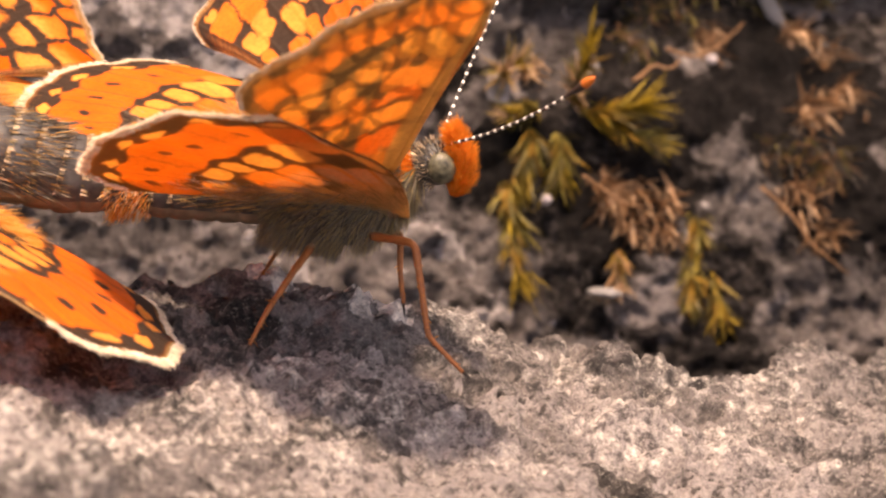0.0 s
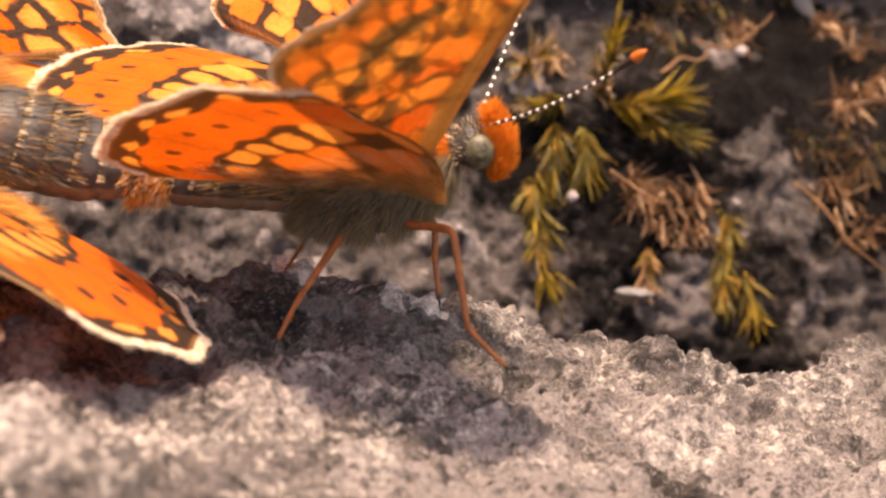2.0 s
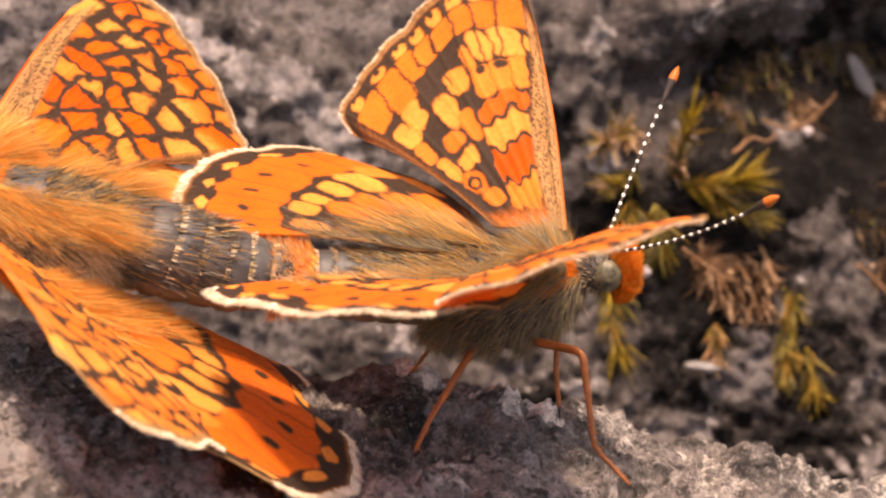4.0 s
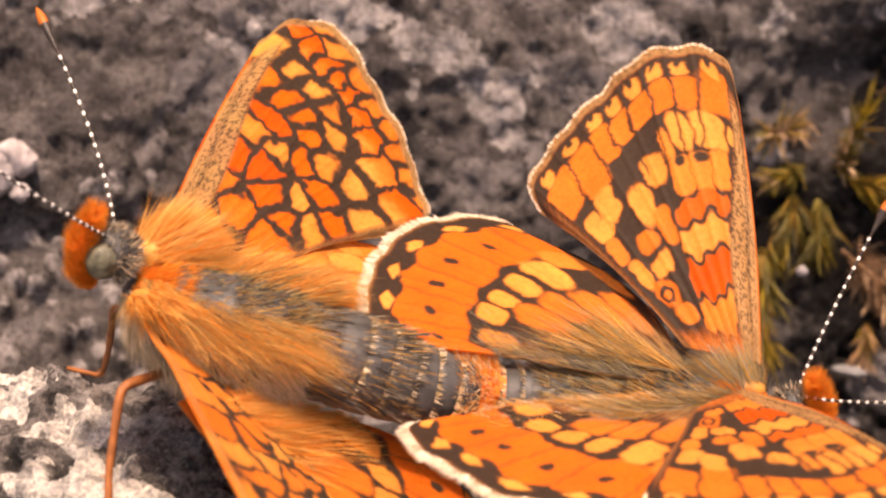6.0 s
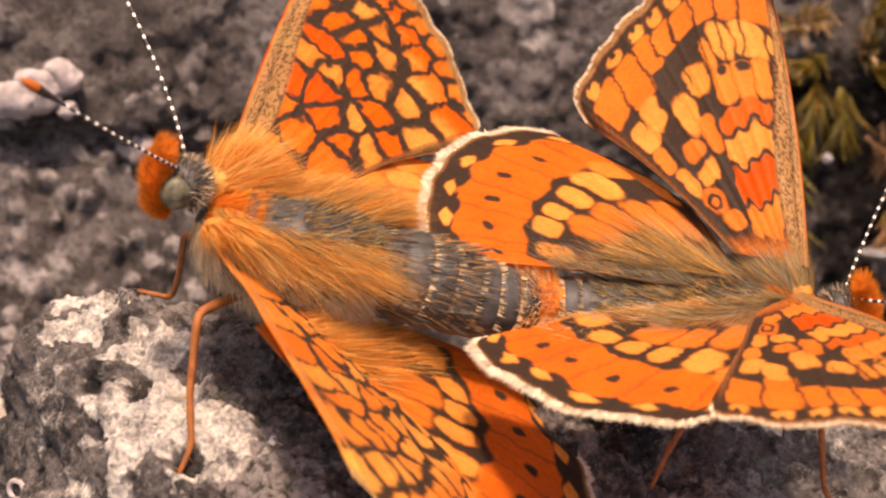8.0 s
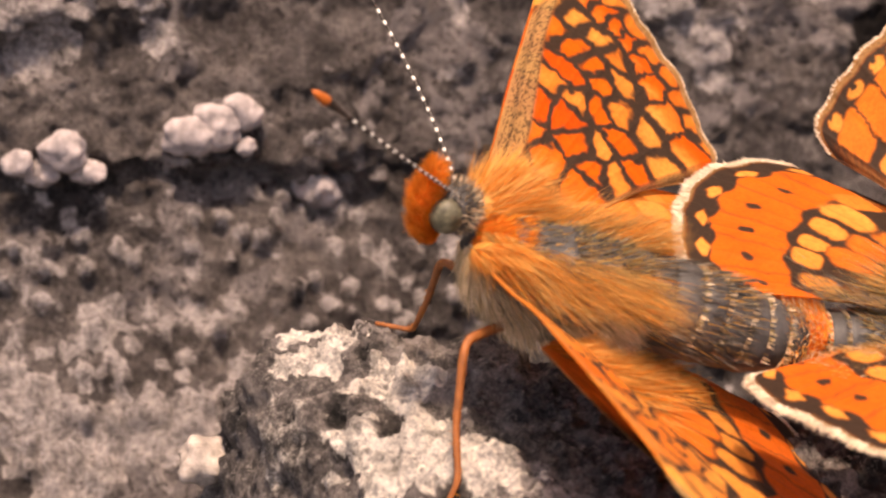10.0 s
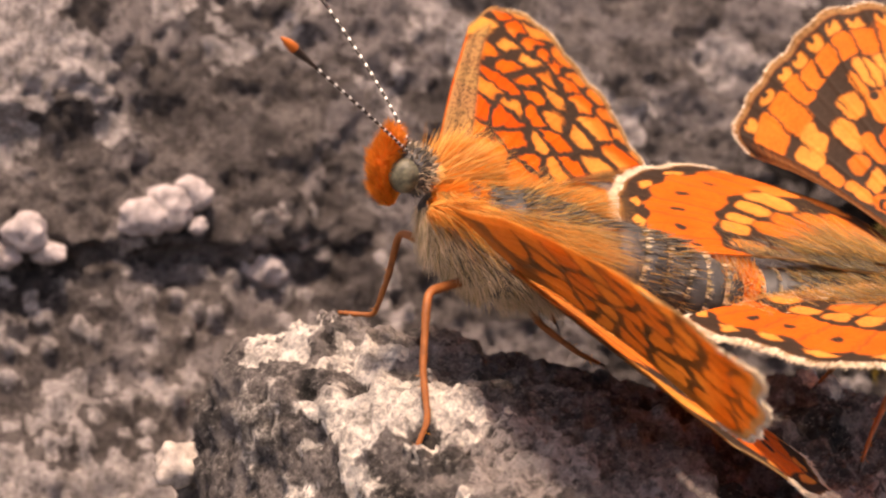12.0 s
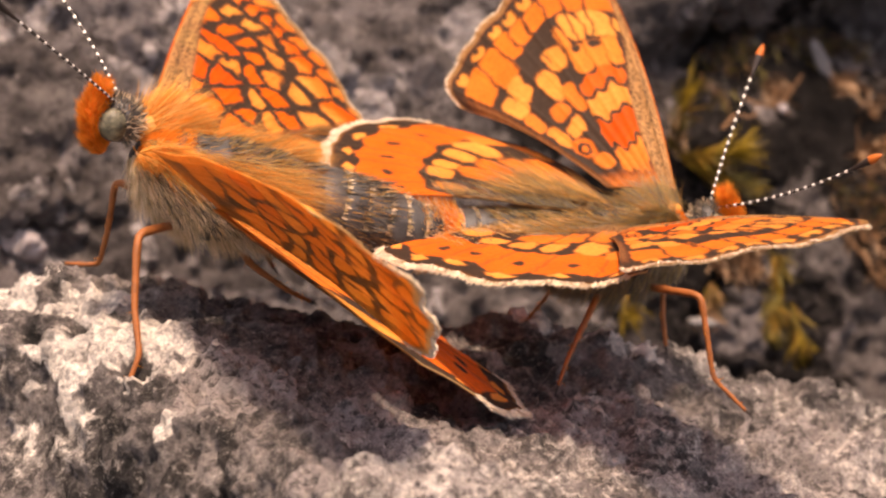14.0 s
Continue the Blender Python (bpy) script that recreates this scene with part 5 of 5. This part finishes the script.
def wall_at(x, z, out=0.0):
    return (x, float(wall_depth(np.array(x), np.array(z))) - out, z)


SHOOTS = [
    # x, z, stem in steps from there, leaves, leaf length, materials, label
    (23.0, 2.2, [(0, 0, 0), (0.2, -1.2, 1.2), (0.6, -1.6, 3.0)], 46, 1.3, [MOSS], "bright yellow-green moss shoot standing up"),
    (22.8, 0.6, [(0, 0, 0), (1.6, -1.6, 0.4), (3.8, -2.2, 1.0)], 120, 1.5, [MOSS, MOSS], "yellow moss shoot leaning sideways"),
    (23.6, 0.2, [(0, 0, 0), (1.6, -1.6, -0.1), (3.4, -2.0, -0.9)], 90, 1.3, [MOSS, MOSS_DARK], "yellow-green drooping moss shoot"),
    (20.4, 1.4, [(0, 0, 0), (-0.6, -1.5, 0.2), (-1.6, -2.0, 0.0)], 90, 1.2, [MOSS_DARK, DRY, MOSS], "olive and straw-coloured moss shoot"),
    (18.6, 3.0, [(0, 0, 0), (-0.2, -1.2, 0.6), (0.3, -1.6, 1.2)], 70, 1.3, [DRY, MOSS, DRY], "dry straw-coloured moss tuft"),
    (20.0, 0.4, [(0, 0, 0), (-0.2, -1.6, -1.0), (-0.6, -2.0, -2.6)], 130, 1.5, [MOSS_DARK, MOSS], "olive hanging moss shoot"),
    (21.4, 0.0, [(0, 0, 0), (0.2, -1.6, -1.0), (0.0, -2.0, -2.4)], 110, 1.5, [MOSS_DARK, MOSS], "olive hanging moss shoot"),
    (18.6, -2.0, [(0, 0, 0), (-0.2, -1.6, -1.2), (0.1, -2.0, -2.6)], 130, 1.4, [MOSS, MOSS_DARK], "yellow-olive hanging moss shoot"),
    (18.4, -4.4, [(0, 0, 0), (0.0, -1.6, -1.4), (0.6, -2.4, -3.6)], 80, 1.5, [MOSS], "bright yellow hanging moss tip"),
    (29.4, -5.0, [(0, 0, 0), (0.2, -1.4, -1.2), (0.0, -2.0, -3.0)], 150, 1.4, [MOSS_DARK, MOSS_DARK, MOSS], "dark olive hanging moss shoot"),
    (29.0, -7.6, [(0, 0, 0), (0.0, -1.4, -1.2), (-0.1, -1.9, -2.6)], 110, 1.2, [MOSS_DARK], "dark olive hanging moss shoot"),
    (30.2, -8.2, [(0, 0, 0), (0.3, -1.6, -1.4), (0.7, -2.4, -3.2)], 70, 1.3, [MOSS], "bright yellow hanging moss tip"),
    (24.6, -6.8, [(0, 0, 0), (0.1, -1.4, -0.8), (0.0, -1.8, -1.8)], 100, 1.0, [DRY_RED, DRY], "russet dry moss stub"),
    (22.4, 1.2, [(0, 0, 0), (0.3, -1.5, 0.8), (0.2, -2.0, 1.7)], 80, 1.2, [DRY, MOSS_DARK], "straw-coloured moss shoot on the rock wall"),
]
for n, (x, z, curve, leaves, leaf, mats, label) in enumerate(SHOOTS):
    sprig("moss_shoot", wall_at(x, z, -0.6), curve, int(leaves * 1.3), leaf * 1.6, mats, label, 300 + n, 0.10, 0.50)

DRY_TUFTS = [(24.4, -3.8, 2.4), (26.0, -4.2, 2.6), (27.6, -4.8, 2.2), (25.4, -5.6, 2.0), (27.4, -6.2, 2.2), (37.0, 1.6, 2.6), (38.4, 0.4, 2.6), (37.4, -1.4, 2.6), (39.4, -1.0, 2.4), (31.0, 2.6, 1.4), (36.0, -5.4, 2.6), (37.4, -7.6, 2.6), (19.6, 3.2, 1.4)]
for n, (x, z, size) in enumerate(DRY_TUFTS):
    rng = np.random.default_rng(400 + n)
    ob = thing("dry_moss_tuft", wall_at(x, z, -0.4), "tuft of withered russet moss and grass bits", "dry moss", "withered tufts on the wall")
    k = 130
    way = rng.normal(size=(k, 3)) * (0.9, 0.7, 0.8) + (0.2, -0.9, -0.25)
    hairs("dry_leaf_tuft", rng.normal(0, 0.45, (k, 3)), way, rng.uniform(0.4, 1.0, k) * size, 0.09, [DRY, DRY_RED, DRY_RED], ob, 0.2, 400 + n)

for n, (x, z, size) in enumerate([(27.0, 4.4, 2.2), (29.0, 4.8, 2.4), (31.0, 4.6, 2.2), (33.0, 5.2, 2.6), (30.0, 3.4, 1.8), (35.0, 4.2, 2.4), (36.5, -3.5, 2.4), (38.0, -4.0, 2.4), (34.5, -3.0, 2.0), (26.0, 3.2, 1.8), (38.5, 3.0, 2.6)]):
    rng = np.random.default_rng(450 + n)
    ob = thing("moss_tuft", wall_at(x, z, -0.4), "tangled tuft of dark olive-brown moss on the wall", "moss", "dark moss tufts on the wall")
    k = 150
    way = rng.normal(size=(k, 3)) * (0.9, 0.6, 0.9) + (0.1, -0.8, -0.1)
    hairs("moss_clump", rng.normal(0, 0.6, (k, 3)), way, rng.uniform(0.4, 1.0, k) * size, 0.06, [MOSS_DARK, HAIR_DARK, HAIR_DARK, DRY_RED], ob, 0.3, 450 + n)

TWIGS = [((33.6, -4.2), (35.2, -5.6), (36.4, -7.6), (38.6, -9.4)), ((28.4, 3.2), (30.0, 2.5), (31.6, 2.7), (33.6, 3.3)), ((26.2, 2.2), (27.4, 2.6), (28.6, 2.4), (29.2, 2.6)), ((22.9, -2.2), (24.2, -3.2), (25.4, -4.0), (26.4, -4.4))]
for n, way in enumerate(TWIGS):
    pts = np.array([wall_at(x, z, 1.6 + 0.4 * math.sin(3 * k + n)) for k, (x, z) in enumerate(way)])
    v, f = tube(pts - pts[0], [0.12, 0.11, 0.09, 0.04], 8, rings=26)
    v = v + 0.08 * np.stack([vnoise(v * 1.5 + k * 9.0) for k in range(3)], -1)
    ob = mesh_object("twig", v, f, DRY_RED)
    ob.location = Vector(pts[0]) * MM
    tagged(ob, "thin withered stem lying on the rock wall", "twig", "withered stems")


def nodule(name, at, radii, mat, label, category, seed, turn=(0, 0, 0), group="", lump=0.28):
    """A small lumpy body with no smooth outline."""
    v, f = ellipsoid((0, 0, 0), radii, (1, 0, 0), 26, 32)
    n = v / np.linalg.norm(v, axis=1)[:, None]
    size = min(radii)
    v = v + n * (size * (lump * fbm(v / size * 0.9, 4, 0.55, seed) + 0.22 * np.clip(0.6 - grains(v / size * 1.8, seed), 0, 1)))[:, None]
    ob = mesh_object(name, v, f, mat)
    ob.matrix_basis = pose(*(np.array(at) * MM), *turn)
    return tagged(ob, label, category, group)


for n, (x, z, r, out) in enumerate([(-25.2, 4.5, (1.4, 0.7, 1.2), 0.7), (-23.8, 4.9, (1.3, 0.8, 1.45), 0.8), (-22.5, 5.4, (0.95, 0.7, 1.15), 0.9), (-22.2, 3.8, (0.5, 0.4, 0.5), 0.7), (-31.4, 4.4, (1.2, 0.8, 1.0), 0.8), (-30.2, 3.0, (0.8, 0.7, 0.7), 0.8), (-32.6, 2.9, (0.9, 0.7, 0.8), 0.8), (-33.6, 3.9, (0.8, 0.6, 0.7), 0.8)]):
    nodule("lichen_crust", wall_at(x, z, out), r, CRUST, "whitish lumpy lichen crust on the rock wall", "lichen", 500 + n, group="lichen crusts")

# small loose pieces on the stone
nodule("pebble", (-21.3, -11.4, 1.0), (1.35, 1.0, 1.0), PALE_STONE, "pale chip of stone at the ledge's edge", "pebble", 520, lump=0.5)
nodule("stone_chip", wall_at(-18.6, 0.6, 0.5), (1.5, 0.6, 1.05), CRUST, "dull grey angular chip set in the wall", "stone chip", 527, (0, 24, 0), lump=0.4)
nodule("stone_chip", wall_at(23.9, -8.7, 1.2), (1.1, 0.35, 0.3), GREY_BIT, "thin pale chip lying on the wall", "stone chip", 523, (0, 12, 10))
nodule("stone_chip", wall_at(20.6, -3.4, 0.9), (0.3, 0.22, 0.3), CRUST, "small white chip on the wall", "stone chip", 524)
nodule("dead_leaf", wall_at(35.6, 3.4, 1.8), (2.1, 0.14, 0.5), GREY_BIT, "bleached grey dead leaf standing on the wall", "dead leaf", 525, (0, 62, 15), lump=0.15)
nodule("seed_husk", wall_at(31.2, 2.3, 1.8), (0.34, 0.26, 0.28), CRUST, "pale pinkish seed husk on a twig", "seed husk", 526)
ring_v, ring_f = tube([(0.42 * math.cos(a), 0, 0.42 * math.sin(a)) for a in np.linspace(0, 2 * math.pi, 22)], [0.13] * 22, 8)
ring = mesh_object("snail_shell", ring_v, ring_f, CRUST)
ring.matrix_basis = pose(-18.9 * MM, -17.2 * MM, 1.6 * MM, -20, 0, -30)
tagged(ring, "tiny white ring-shaped shell on the ledge", "shell")


def motions():
    def beat(ob, at, rows):
        shift = Matrix.Translation(-Vector(at) * MM)
        walk(ob, [(t, shift @ wing_frame(*corners)[0]) for t, corners in rows])

    late_fore = ((-9.50, -19.40, 16.70), (-0.35, -37.10, 18.10), (3.00, -29.30, 10.10))
    early_fore = ((-10.18, -16.54, 15.18), (-5.20, -35.40, 14.00), (0.60, -27.60, 8.00))
    early_hind = ((-7.75, -21.01, 15.09), (4.31, -27.38, 8.65), (2.60, -18.82, 7.59))
    late_hind = ((-7.06, -20.64, 14.35), (5.48, -24.35, 6.42), (2.58, -15.92, 6.74))
    beat(f_fore, FEMALE_AT, [(0.0, early_fore), (2.2, early_fore), (4.3, F_FORE_NEAR), (9.2, F_FORE_NEAR), (11.3, late_fore), (14.0, late_fore)])
    beat(f_hind, FEMALE_AT, [(0.0, early_hind), (2.2, early_hind), (4.3, F_HIND_NEAR), (9.2, F_HIND_NEAR), (11.3, late_hind), (14.0, late_hind)])
    up_fore = ((14.05, -14.80, 9.78), (19.24, -25.85, 21.61), (9.99, -26.15, 18.06))
    up_hind = ((15.16, -14.86, 8.53), (8.28, -24.34, 16.38), (4.23, -18.40, 12.41))
    edge_fore = ((13.49, -14.51, 11.41), (19.43, -28.89, 17.96), (10.11, -28.21, 14.86))
    edge_hind = ((12.48, -14.33, 10.70), (8.62, -26.36, 13.76), (3.57, -20.85, 12.50))
    open_fore = ((13.45, -14.45, 11.53), (19.66, -28.79, 18.23), (10.11, -28.08, 15.67))
    level_fore = ((12.48, -15.76, 11.15), (19.81, -29.56, 16.04), (10.40, -29.29, 14.45))
    level_hind = ((11.98, -14.30, 10.91), (8.18, -26.57, 12.93), (3.11, -20.98, 12.25))
    beat(m_fore, MALE_AT, [(0.0, up_fore), (2.2, up_fore), (4.3, edge_fore), (4.6, edge_fore), (5.0, open_fore), (6.5, M_FORE_NEAR), (9.2, M_FORE_NEAR), (11.3, level_fore), (14.0, level_fore)])
    beat(m_hind, MALE_AT, [(0.0, up_hind), (2.2, up_hind), (4.3, edge_hind), (4.6, edge_hind), (5.0, M_HIND_NEAR), (9.2, M_HIND_NEAR), (11.3, level_hind), (14.0, level_hind)])


motions()
